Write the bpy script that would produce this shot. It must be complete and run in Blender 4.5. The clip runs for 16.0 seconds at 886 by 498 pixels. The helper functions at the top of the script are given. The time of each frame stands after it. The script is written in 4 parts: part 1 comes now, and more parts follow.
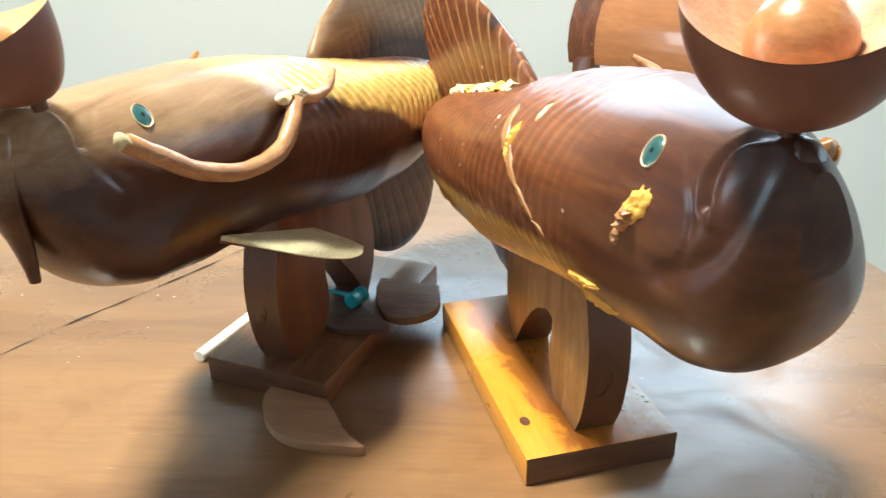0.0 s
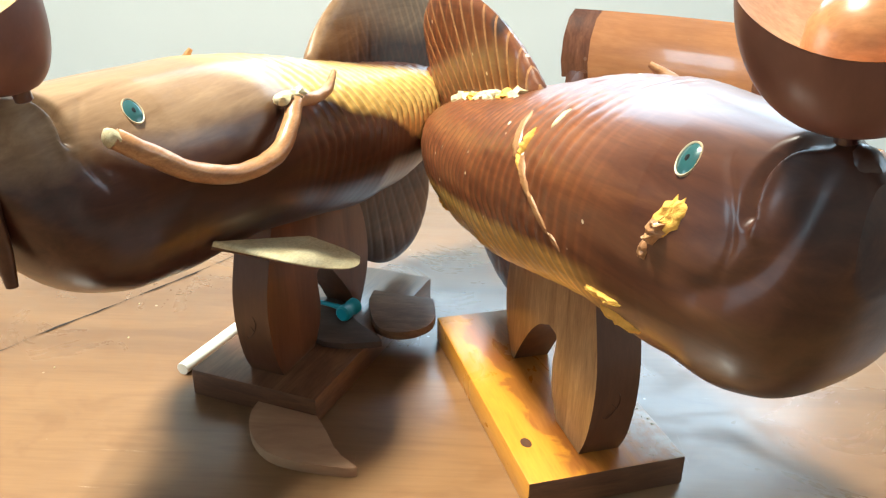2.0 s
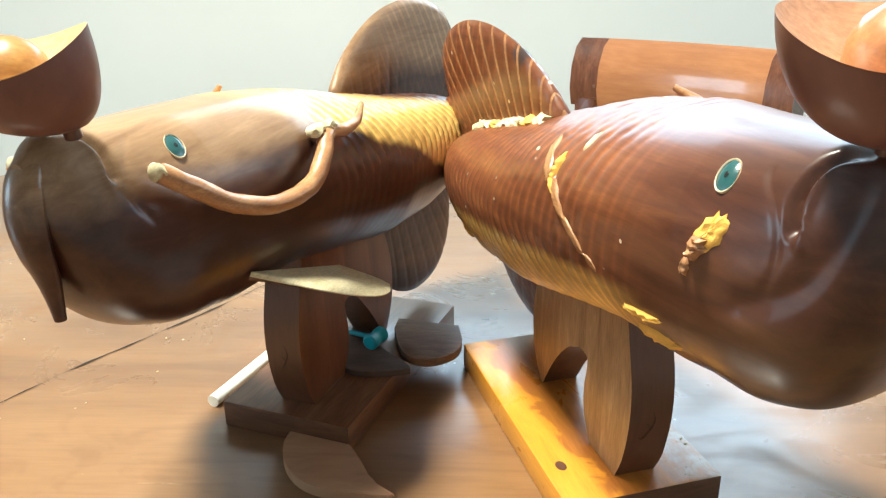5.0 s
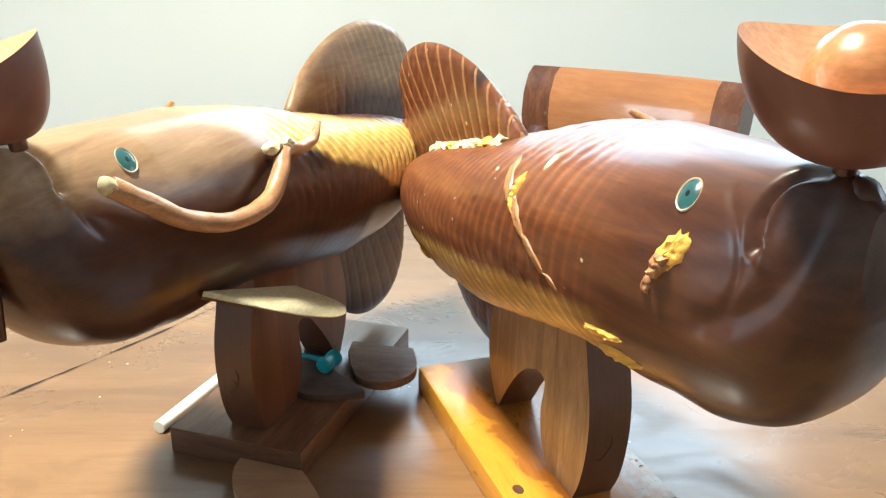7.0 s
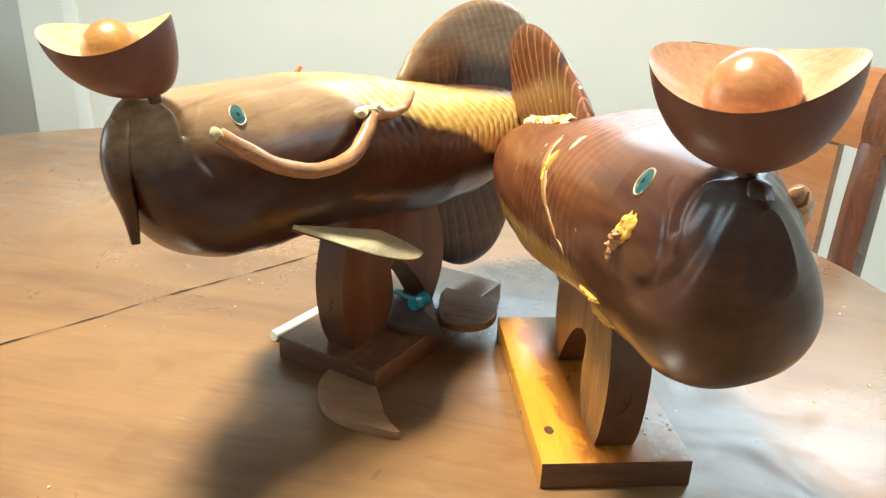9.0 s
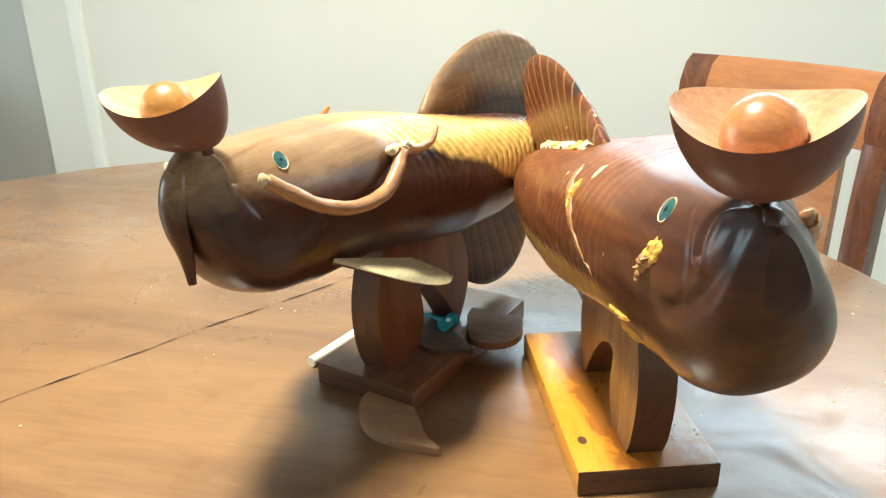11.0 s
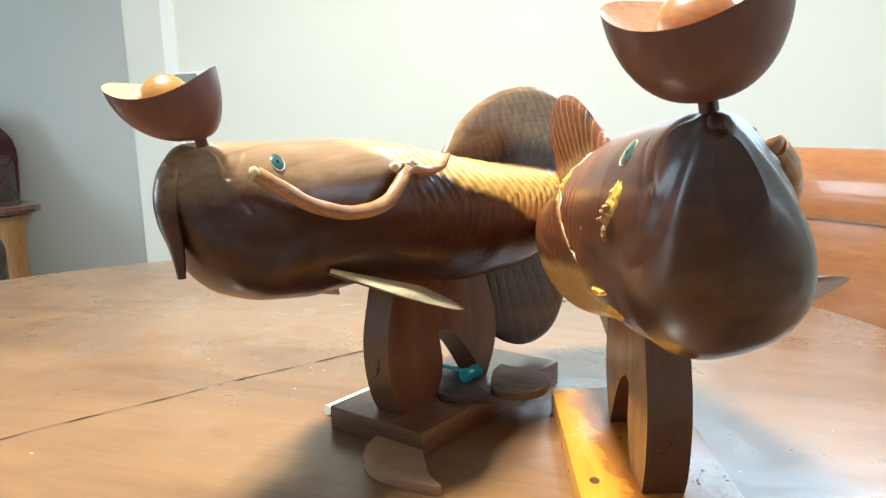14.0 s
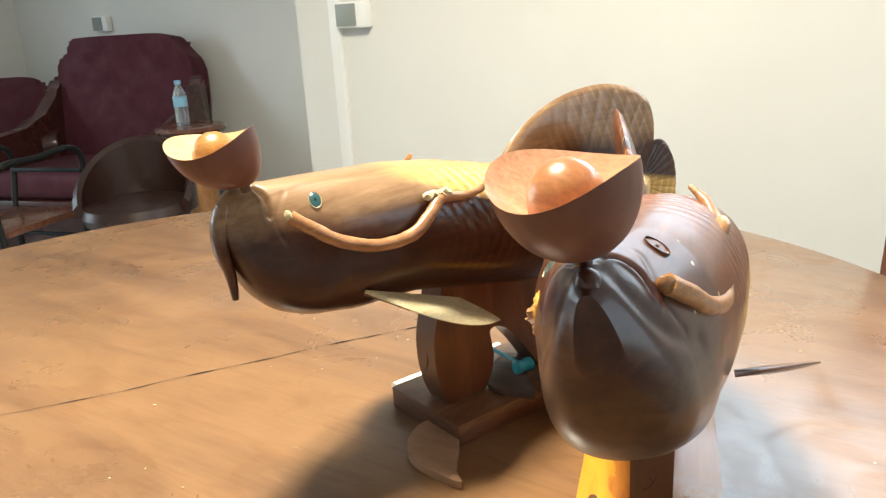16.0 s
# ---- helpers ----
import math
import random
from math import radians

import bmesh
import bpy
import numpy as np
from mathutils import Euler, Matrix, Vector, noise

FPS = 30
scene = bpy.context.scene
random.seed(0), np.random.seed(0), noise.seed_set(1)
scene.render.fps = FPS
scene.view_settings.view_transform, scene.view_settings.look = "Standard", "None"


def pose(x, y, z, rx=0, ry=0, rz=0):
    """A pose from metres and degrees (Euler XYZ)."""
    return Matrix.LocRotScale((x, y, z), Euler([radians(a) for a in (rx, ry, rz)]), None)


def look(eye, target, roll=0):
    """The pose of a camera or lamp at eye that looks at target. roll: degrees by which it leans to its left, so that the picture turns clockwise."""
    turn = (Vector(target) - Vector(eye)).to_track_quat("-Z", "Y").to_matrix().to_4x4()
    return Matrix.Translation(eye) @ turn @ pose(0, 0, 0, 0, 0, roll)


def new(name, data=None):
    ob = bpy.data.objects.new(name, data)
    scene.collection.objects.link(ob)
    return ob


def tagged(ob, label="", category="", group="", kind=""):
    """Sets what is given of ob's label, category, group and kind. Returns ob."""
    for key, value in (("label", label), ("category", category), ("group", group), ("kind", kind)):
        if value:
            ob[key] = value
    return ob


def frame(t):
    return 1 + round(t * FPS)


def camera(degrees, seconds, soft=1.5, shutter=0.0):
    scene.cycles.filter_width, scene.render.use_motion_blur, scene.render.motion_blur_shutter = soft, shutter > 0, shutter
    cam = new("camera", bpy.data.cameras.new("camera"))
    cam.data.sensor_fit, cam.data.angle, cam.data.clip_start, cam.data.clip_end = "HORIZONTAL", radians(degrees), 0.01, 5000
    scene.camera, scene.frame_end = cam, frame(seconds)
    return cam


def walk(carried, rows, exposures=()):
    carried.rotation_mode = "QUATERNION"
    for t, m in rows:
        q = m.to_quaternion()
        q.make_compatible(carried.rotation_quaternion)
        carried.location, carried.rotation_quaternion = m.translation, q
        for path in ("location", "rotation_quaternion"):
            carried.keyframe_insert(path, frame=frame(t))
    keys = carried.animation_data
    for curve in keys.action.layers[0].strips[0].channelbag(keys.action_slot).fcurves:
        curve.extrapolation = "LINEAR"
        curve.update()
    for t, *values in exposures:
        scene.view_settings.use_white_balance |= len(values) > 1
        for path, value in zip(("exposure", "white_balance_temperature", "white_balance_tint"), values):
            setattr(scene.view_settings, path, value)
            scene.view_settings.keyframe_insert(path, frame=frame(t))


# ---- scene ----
cam = camera(60.4, 16.0, soft=1.25, shutter=0.25)
PATH = [
    (0, (0.028, 0.084, 1.144), (-0.099, 1.905, 0.325), -1.1),
    (0.5, (0.046, 0.094, 1.136), (0.027, 1.918, 0.317), -0.1),
    (1, (0.035, 0.111, 1.131), (0.024, 1.944, 0.332), 0.3),
    (1.5, (0.023, 0.112, 1.134), (0.018, 1.946, 0.337), 1.6),
    (2, (0.011, 0.106, 1.132), (-0.066, 1.944, 0.347), 0.7),
    (2.5, (0.019, 0.097, 1.14), (0.004, 1.963, 0.42), 0.3),
    (3, (0.017, 0.092, 1.134), (-0.035, 1.947, 0.388), -1.8),
    (3.5, (0.025, 0.092, 1.13), (0.072, 1.947, 0.384), -0.7),
    (4, (0.002, 0.088, 1.138), (-0.121, 1.949, 0.417), -1.6),
    (4.5, (-0.005, 0.094, 1.135), (-0.122, 1.958, 0.421), -1.5),
    (7, (-0.012, 0.1, 1.126), (0.025, 1.992, 0.48), 0.7),
    (7.5, (-0.006, 0.084, 1.13), (0.036, 1.981, 0.499), -0.0),
    (8, (0.008, 0.083, 1.13), (0.005, 1.974, 0.479), -0.2),
    (8.5, (0.042, 0.072, 1.141), (-0.175, 1.944, 0.47), -0.3),
    (9, (0.084, 0.032, 1.153), (-0.332, 1.839, 0.403), 2.0),
    (9.5, (0.087, -0.007, 1.178), (-0.396, 1.793, 0.453), 0.2),
    (12, (0.064, 0.008, 1.172), (-0.351, 1.831, 0.462), -1.7),
    (12.5, (0.093, 0.025, 1.133), (-0.393, 1.868, 0.526), -1.9),
    (13, (0.125, 0.017, 1.078), (-0.542, 1.816, 0.514), -1.3),
    (13.5, (0.155, 0.034, 1.051), (-0.527, 1.846, 0.548), -2.0),
    (14, (0.147, 0.006, 1.068), (-0.546, 1.849, 0.717), -1.9),
    (14.5, (0.203, 0.001, 1.1), (-0.629, 1.755, 0.62), -1.8),
    (15, (0.254, 0.032, 1.135), (-0.77, 1.676, 0.634), -1.8),
    (15.5, (0.272, 0.054, 1.154), (-0.749, 1.687, 0.615), -2.6),
    (16, (0.282, 0.043, 1.183), (-0.808, 1.614, 0.597), -3.2),
]
walk(cam, [(t, look(eye, target, roll)) for t, eye, target, roll in PATH],
     [(0.0, 0.24, 5850, 0), (4.5, 0.25, 5800, 0), (7.5, 0.26, 5950, 1), (9.0, 0.22, 6250, 0), (12.0, 0.22, 6250, 0), (13.0, 0.28, 6200, 1), (14.0, 0.3, 5800, 1), (15.0, 0.24, 6250, 4), (16.0, 0.22, 6550, 7)])

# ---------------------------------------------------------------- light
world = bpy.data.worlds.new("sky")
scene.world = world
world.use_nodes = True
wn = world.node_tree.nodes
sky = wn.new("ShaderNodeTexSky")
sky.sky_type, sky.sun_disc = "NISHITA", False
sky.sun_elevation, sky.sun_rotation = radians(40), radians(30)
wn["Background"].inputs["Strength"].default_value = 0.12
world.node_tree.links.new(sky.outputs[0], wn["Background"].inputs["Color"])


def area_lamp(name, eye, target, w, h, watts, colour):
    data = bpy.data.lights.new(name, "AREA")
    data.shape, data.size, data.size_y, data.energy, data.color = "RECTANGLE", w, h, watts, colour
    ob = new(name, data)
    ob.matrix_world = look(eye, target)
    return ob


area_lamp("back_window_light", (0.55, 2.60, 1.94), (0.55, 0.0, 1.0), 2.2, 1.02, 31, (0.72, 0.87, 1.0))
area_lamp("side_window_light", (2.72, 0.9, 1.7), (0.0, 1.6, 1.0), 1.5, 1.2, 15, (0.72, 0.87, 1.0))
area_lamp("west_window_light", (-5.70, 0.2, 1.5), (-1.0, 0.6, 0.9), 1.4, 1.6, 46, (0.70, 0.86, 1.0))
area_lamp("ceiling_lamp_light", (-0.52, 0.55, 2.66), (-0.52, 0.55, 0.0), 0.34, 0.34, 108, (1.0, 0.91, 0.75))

# ---------------------------------------------------------------- materials


def material(name, rough=0.5, metal=0.0, coat=0.0, coat_rough=0.08):
    m = bpy.data.materials.new(name)
    m.use_nodes = True
    nt = m.node_tree
    b = nt.nodes["Principled BSDF"]
    b.inputs["Roughness"].default_value = rough
    b.inputs["Metallic"].default_value = metal
    b.inputs["Coat Weight"].default_value = coat
    b.inputs["Coat Roughness"].default_value = coat_rough
    return m, nt, b


def mapping(nt, scale=(1, 1, 1), rot=(0, 0, 0), kind="Object"):
    tc = nt.nodes.new("ShaderNodeTexCoord")
    mp = nt.nodes.new("ShaderNodeMapping")
    mp.inputs["Scale"].default_value = scale
    mp.inputs["Rotation"].default_value = [radians(a) for a in rot]
    nt.links.new(tc.outputs[kind], mp.inputs["Vector"])
    return mp.outputs["Vector"]


def noise_tex(nt, vec, scale, detail=4.0, rough=0.55, distortion=0.0):
    n = nt.nodes.new("ShaderNodeTexNoise")
    n.inputs["Scale"].default_value = scale
    n.inputs["Detail"].default_value = detail
    n.inputs["Roughness"].default_value = rough
    n.inputs["Distortion"].default_value = distortion
    nt.links.new(vec, n.inputs["Vector"])
    return n.outputs["Fac"]


def ramp(nt, fac, stops):
    r = nt.nodes.new("ShaderNodeValToRGB")
    els = r.color_ramp.elements
    while len(els) < len(stops):
        els.new(0.5)
    for e, (p, c) in zip(els, stops):
        e.position, e.color = p, (*c, 1) if len(c) == 3 else c
    nt.links.new(fac, r.inputs["Fac"])
    return r.outputs["Color"]


def grey(nt, fac, lo, hi, a=0.0, b=1.0):
    r = nt.nodes.new("ShaderNodeMapRange")
    for k, v in zip((1, 2, 3, 4), (lo, hi, a, b)):
        r.inputs[k].default_value = v
    nt.links.new(fac, r.inputs[0])
    return r.outputs[0]


def mix(nt, fac, a, b, mode="MIX"):
    m = nt.nodes.new("ShaderNodeMix")
    m.data_type, m.blend_type = "RGBA", mode
    for sock, v in ((m.inputs["Factor"], fac), (m.inputs[6], a), (m.inputs[7], b)):
        if isinstance(v, (int, float)):
            sock.default_value = v
        elif isinstance(v, tuple):
            sock.default_value = (*v, 1)
        else:
            nt.links.new(v, sock)
    return m.outputs[2]


def calc(nt, op, a, b=0.0, c=0.0):
    m = nt.nodes.new("ShaderNodeMath")
    m.operation = op
    for sock, v in zip(m.inputs, (a, b, c)):
        if isinstance(v, (int, float)):
            sock.default_value = v
        else:
            nt.links.new(v, sock)
    return m.outputs[0]


def bump(nt, b, height, strength=0.2, distance=0.002):
    n = nt.nodes.new("ShaderNodeBump")
    n.inputs["Strength"].default_value = strength
    n.inputs["Distance"].default_value = distance
    nt.links.new(height, n.inputs["Height"])
    nt.links.new(n.outputs["Normal"], b.inputs["Normal"])


def wood(name, dark, mid, light, stretch=(1, 9, 9), scale=9.0, rough=0.35, coat=0.4, coat_rough=0.12, rot=(0, 0, 0), relief=0.12, streaks=0.55):
    m, nt, b = material(name, rough, 0, coat, coat_rough)
    vec = mapping(nt, stretch, rot)
    big = noise_tex(nt, vec, scale, 5, 0.6, 0.8)
    fine = noise_tex(nt, vec, scale * 7, 4, 0.6)
    blot = noise_tex(nt, mapping(nt), 5.0, 3, 0.5)
    col = ramp(nt, big, [(0.28, dark), (0.5, mid), (0.72, light)])
    col = mix(nt, grey(nt, fine, 0.35, 0.65, 0.0, streaks), col, mix(nt, 1.0, col, (0.55, 0.5, 0.45), "MULTIPLY"))
    col = mix(nt, grey(nt, blot, 0.3, 0.75, 0.0, 0.4), col, mix(nt, 1.0, col, (0.6, 0.55, 0.5), "MULTIPLY"))
    nt.links.new(col, b.inputs["Base Color"])
    nt.links.new(grey(nt, blot, 0.3, 0.7, rough * 0.8, rough * 1.3), b.inputs["Roughness"])
    bump(nt, b, fine, relief, 0.001)
    return m


def plain(name, col, rough=0.5, metal=0.0, coat=0.0, vary=0.25, scale=18.0, relief=0.05):
    m, nt, b = material(name, rough, metal, coat)
    n = noise_tex(nt, mapping(nt), scale, 4, 0.6)
    nt.links.new(mix(nt, grey(nt, n, 0.3, 0.7, 0.0, vary), col, tuple(c * 0.55 for c in col)), b.inputs["Base Color"])
    nt.links.new(grey(nt, n, 0.3, 0.7, rough * 0.85, min(1.0, rough * 1.2)), b.inputs["Roughness"])
    if relief:
        bump(nt, b, noise_tex(nt, mapping(nt), scale * 12, 3), relief, 0.001)
    return m


def position(nt):
    tc = nt.nodes.new("ShaderNodeTexCoord")
    s = nt.nodes.new("ShaderNodeSeparateXYZ")
    nt.links.new(tc.outputs["Object"], s.inputs[0])
    return s.outputs


def fish_wood(name, sapwood):
    """Varnished brown heartwood with paler sapwood where the log's outside was; dust specks on one of the pair."""
    m, nt, b = material(name, 0.4, 0, 0.45, 0.19)
    b.inputs["Specular IOR Level"].default_value = 0.28
    x, y, z = position(nt)
    vec = mapping(nt, (1.2, 10, 10))
    big = noise_tex(nt, vec, 7, 5, 0.6, 1.0)
    fine = noise_tex(nt, vec, 60, 4, 0.6)
    blot = noise_tex(nt, mapping(nt), 9, 4, 0.55)
    heart = ramp(nt, big, [(0.25, (0.034, 0.011, 0.007)), (0.5, (0.060, 0.020, 0.011)), (0.78, (0.095, 0.036, 0.018))])
    sap = ramp(nt, big, [(0.25, (0.55, 0.33, 0.08)), (0.55, (0.74, 0.48, 0.15)), (0.8, (0.38, 0.23, 0.07))])
    edge = calc(nt, "MULTIPLY_ADD", blot, 0.05, -0.025)
    if sapwood == "back":
        level = calc(nt, "MULTIPLY_ADD", x, 0.45, 0.219)
        up = grey(nt, calc(nt, "SUBTRACT", calc(nt, "ADD", z, edge), level), -0.004, 0.004)
        behind = grey(nt, calc(nt, "ADD", x, edge), 0.19, 0.13)
        mask = calc(nt, "MULTIPLY", up, behind)
        on_fin = grey(nt, calc(nt, "SUBTRACT", calc(nt, "ADD", z, calc(nt, "MULTIPLY", edge, 0.3)), calc(nt, "MULTIPLY_ADD", x, 0.24, 0.270)), 0.004, -0.004)
        mask = calc(nt, "MULTIPLY", mask, on_fin)
        head = grey(nt, calc(nt, "ADD", z, calc(nt, "MULTIPLY", edge, 0.9)), 0.262, 0.284, 0.0, 0.85)
        heart = mix(nt, head, heart, mix(nt, grey(nt, big, 0.35, 0.65), (0.30, 0.17, 0.085), (0.46, 0.29, 0.16)))
    else:
        level = calc(nt, "MULTIPLY_ADD", x, 0.11, 0.207)
        mask = grey(nt, calc(nt, "SUBTRACT", calc(nt, "ADD", z, calc(nt, "MULTIPLY", edge, 0.4)), level), 0.004, -0.004)
        mask = calc(nt, "MULTIPLY", mask, grey(nt, calc(nt, "ADD", x, edge), 0.215, 0.175, 0.04, 1.0))
        mask = calc(nt, "MULTIPLY", mask, grey(nt, z, 0.132, 0.137))
        warm = grey(nt, x, 0.30, 0.17)
        heart = mix(nt, calc(nt, "MULTIPLY", warm, 0.85), heart, mix(nt, 1.0, heart, (3.4, 3.4, 2.5), "MULTIPLY"))
    col = mix(nt, mask, heart, sap)
    low = calc(nt, "ABSOLUTE", calc(nt, "SUBTRACT", z, 0.23))
    phase = calc(nt, "MULTIPLY", calc(nt, "SUBTRACT", x, calc(nt, "MULTIPLY", low, 0.35)), math.tau / 0.0118)
    crest = grey(nt, calc(nt, "COSINE", calc(nt, "ADD", phase, calc(nt, "MULTIPLY_ADD", blot, 1.6, -0.8))), 0.1, 1.0)
    rows = calc(nt, "MULTIPLY", calc(nt, "MULTIPLY", crest, grey(nt, x, *((0.17, 0.11) if sapwood == "back" else (0.23, 0.16)))), calc(nt, "MULTIPLY", grey(nt, blot, 0.3, 0.6, 0.15, 0.65), grey(nt, calc(nt, "ABSOLUTE", y), 0.011, 0.016)))
    col = mix(nt, rows, mix(nt, 0.35, col, mix(nt, 1.0, col, (0.6, 0.56, 0.5), "MULTIPLY")), mix(nt, 1.0, col, (1.7, 1.6, 1.45), "MULTIPLY"))
    col = mix(nt, grey(nt, fine, 0.35, 0.65, 0.0, 0.24), col, mix(nt, 1.0, col, (0.6, 0.55, 0.5), "MULTIPLY"))
    if sapwood != "back":
        v = nt.nodes.new("ShaderNodeTexVoronoi")
        v.inputs["Scale"].default_value = 55
        nt.links.new(mapping(nt), v.inputs["Vector"])
        spot = grey(nt, v.outputs["Distance"], 0.10, 0.075)
        few = grey(nt, noise_tex(nt, mapping(nt), 24, 2), 0.52, 0.56)
        dust = calc(nt, "MULTIPLY", calc(nt, "MULTIPLY", spot, few), grey(nt, x, 0.29, 0.26))
        col = mix(nt, dust, col, (0.75, 0.6, 0.42))
        gap = calc(nt, "ADD", calc(nt, "POWER", calc(nt, "ADD", x, 0.046), 2.0), calc(nt, "POWER", calc(nt, "SUBTRACT", z, 0.318), 2.0))
        burnt = grey(nt, calc(nt, "ADD", calc(nt, "SQRT", gap), calc(nt, "MULTIPLY", edge, 0.35)), 0.012, 0.005)
        col = mix(nt, calc(nt, "MULTIPLY", burnt, 0.85), col, (0.03, 0.026, 0.028))
    nt.links.new(col, b.inputs["Base Color"])
    nt.links.new(grey(nt, blot, 0.3, 0.7, 0.3, 0.46), b.inputs["Roughness"])
    gouge = noise_tex(nt, mapping(nt, (1, 1.4, 1.4)), 42, 2, 0.5)
    bump(nt, b, calc(nt, "MULTIPLY_ADD", fine, 0.25, gouge), 0.07, 0.0022)
    return m


FISH_A = fish_wood("varnished_wood_sapwood_back", "back")
FISH_B = fish_wood("varnished_wood_sapwood_belly", "belly")
TORN = plain("torn_raw_wood", (0.85, 0.46, 0.08), 0.85, vary=0.5, scale=120, relief=0.5)
TWIG = wood("turned_light_wood", (0.30, 0.13, 0.05), (0.42, 0.2, 0.08), (0.55, 0.30, 0.13), (2, 8, 8), 14, 0.4, 0.3)
CREAM = wood("pale_sapwood", (0.55, 0.45, 0.24), (0.72, 0.62, 0.38), (0.80, 0.72, 0.5), (2, 12, 12), 10, 0.5, 0.15)


def two_tone_board():
    """Oiled board: yellow sapwood with lamplight painted in along one edge, orange heartwood, dusty painted glare along
    the other.
    """
    m, nt, b = material("orange_oiled_board", 0.3, 0, 0.45, 0.18)
    x, y, z = position(nt)
    vec = mapping(nt, (1.2, 9, 9))
    big = noise_tex(nt, vec, 7, 5, 0.6, 0.9)
    fine = noise_tex(nt, vec, 55, 4, 0.6)
    blot = noise_tex(nt, mapping(nt, (1, 1.6, 1)), 22, 4, 0.55, 0.8)
    heart = ramp(nt, big, [(0.25, (0.26, 0.075, 0.011)), (0.5, (0.40, 0.135, 0.019)), (0.75, (0.50, 0.19, 0.028))])
    sap = ramp(nt, big, [(0.25, (0.56, 0.215, 0.018)), (0.6, (0.66, 0.29, 0.028)), (0.85, (0.52, 0.18, 0.016))])
    edge = calc(nt, "ADD", y, calc(nt, "MULTIPLY_ADD", blot, 0.075, -0.0375))
    edge = calc(nt, "ADD", edge, calc(nt, "MULTIPLY", x, -0.10))
    # the yellow strip is sapwood and the lamp-lit edge in one colour
    col = mix(nt, grey(nt, edge, -0.027, -0.034), heart, sap)
    # pale mottling painted for window glare on the gloss, mixed with dust
    dusty_glare = calc(nt, "MULTIPLY", grey(nt, edge, 0.010, 0.030), grey(nt, noise_tex(nt, mapping(nt), 90, 4, 0.65), 0.38, 0.62, 0.15, 0.8))
    dusty_glare = calc(nt, "MULTIPLY", dusty_glare, grey(nt, x, 0.03, 0.07))
    col = mix(nt, grey(nt, fine, 0.35, 0.65, 0.0, 0.3), col, mix(nt, 1.0, col, (0.7, 0.6, 0.5), "MULTIPLY"))
    col = mix(nt, dusty_glare, col, (0.50, 0.44, 0.36))
    nt.links.new(col, b.inputs["Base Color"])
    nt.links.new(grey(nt, blot, 0.3, 0.7, 0.24, 0.4), b.inputs["Roughness"])
    bump(nt, b, fine, 0.1, 0.001)
    return m


BOARD_ORANGE = two_tone_board()
# end grain, darkened further for the unlit ends of the boards
BOARD_END = wood("shaded_end_grain", (0.075, 0.028, 0.012), (0.12, 0.048, 0.02), (0.17, 0.075, 0.03), (9, 1.5, 9), 12, 0.5, 0.12, streaks=0.4)
TEAL = plain("teal_eye_enamel", (0.025, 0.085, 0.085), 0.2, coat=0.8, vary=0.4, scale=150)
RING = plain("cream_eye_ring", (0.55, 0.44, 0.28), 0.4, vary=0.2)
PUPIL = plain("dark_pupil", (0.01, 0.012, 0.012), 0.2, coat=0.6)
# darker brown also stands in for shade on the uprights' edge faces
STAND = wood("stand_brown_wood", (0.075, 0.028, 0.014), (0.115, 0.046, 0.021), (0.165, 0.072, 0.032), (7, 7, 1), 6, 0.42, 0.22, streaks=0.25)
STAND_SIDE = wood("stand_red_brown_wood", (0.13, 0.048, 0.022), (0.19, 0.072, 0.032), (0.25, 0.10, 0.045), (7, 7, 1), 6, 0.42, 0.2, streaks=0.25)
STAND_PALE = wood("stand_pale_wood", (0.32, 0.18, 0.08), (0.46, 0.28, 0.13), (0.58, 0.38, 0.19), (9, 9, 1.2), 9, 0.42, 0.25, rot=(0, 25, 0))
BOARD_BROWN = wood("brown_oiled_board", (0.13, 0.055, 0.028), (0.2, 0.09, 0.045), (0.28, 0.14, 0.07), (1.2, 9, 9), 7, 0.34, 0.4)
SCRAP = wood("sawn_brown_offcut", (0.14, 0.07, 0.038), (0.23, 0.12, 0.065), (0.32, 0.19, 0.11), (1.5, 7, 7), 10, 0.6, 0.05)
CHIP = wood("dull_dark_fin_wood", (0.07, 0.045, 0.035), (0.11, 0.07, 0.055), (0.16, 0.10, 0.075), (1.5, 6, 6), 9, 0.6, 0.1, rot=(0, 0, 30), streaks=0.3)
PALE = wood("sanded_pale_brown_wood", (0.31, 0.16, 0.09), (0.42, 0.235, 0.13), (0.50, 0.31, 0.18), (1.5, 7, 7), 4, 0.6, 0.05, rot=(0, 0, 40), streaks=0.2)
BOWL_RED = wood("reddish_turned_wood", (0.115, 0.039, 0.024), (0.16, 0.058, 0.036), (0.21, 0.082, 0.050), (3, 3, 2), 7, 0.45, 0.15, streaks=0.2, relief=0.05)
BOWL_IN = wood("reddish_bowl_inside", (0.50, 0.24, 0.13), (0.58, 0.30, 0.17), (0.66, 0.37, 0.22), (2, 7, 7), 10, 0.42, 0.2)
BOWL_GOLD = wood("honey_bowl_inside", (0.60, 0.39, 0.18), (0.68, 0.47, 0.24), (0.74, 0.55, 0.32), (2, 7, 7), 9, 0.38, 0.3)
KNOB_GOLD = wood("honey_brown_knob", (0.28, 0.12, 0.03), (0.42, 0.2, 0.05), (0.55, 0.3, 0.09), (2, 6, 6), 10, 0.36, 0.3, 0.22)
KNOB_RED = wood("orange_red_knob", (0.34, 0.12, 0.04), (0.46, 0.19, 0.07), (0.58, 0.27, 0.11), (2, 6, 6), 10, 0.34, 0.35, 0.22)
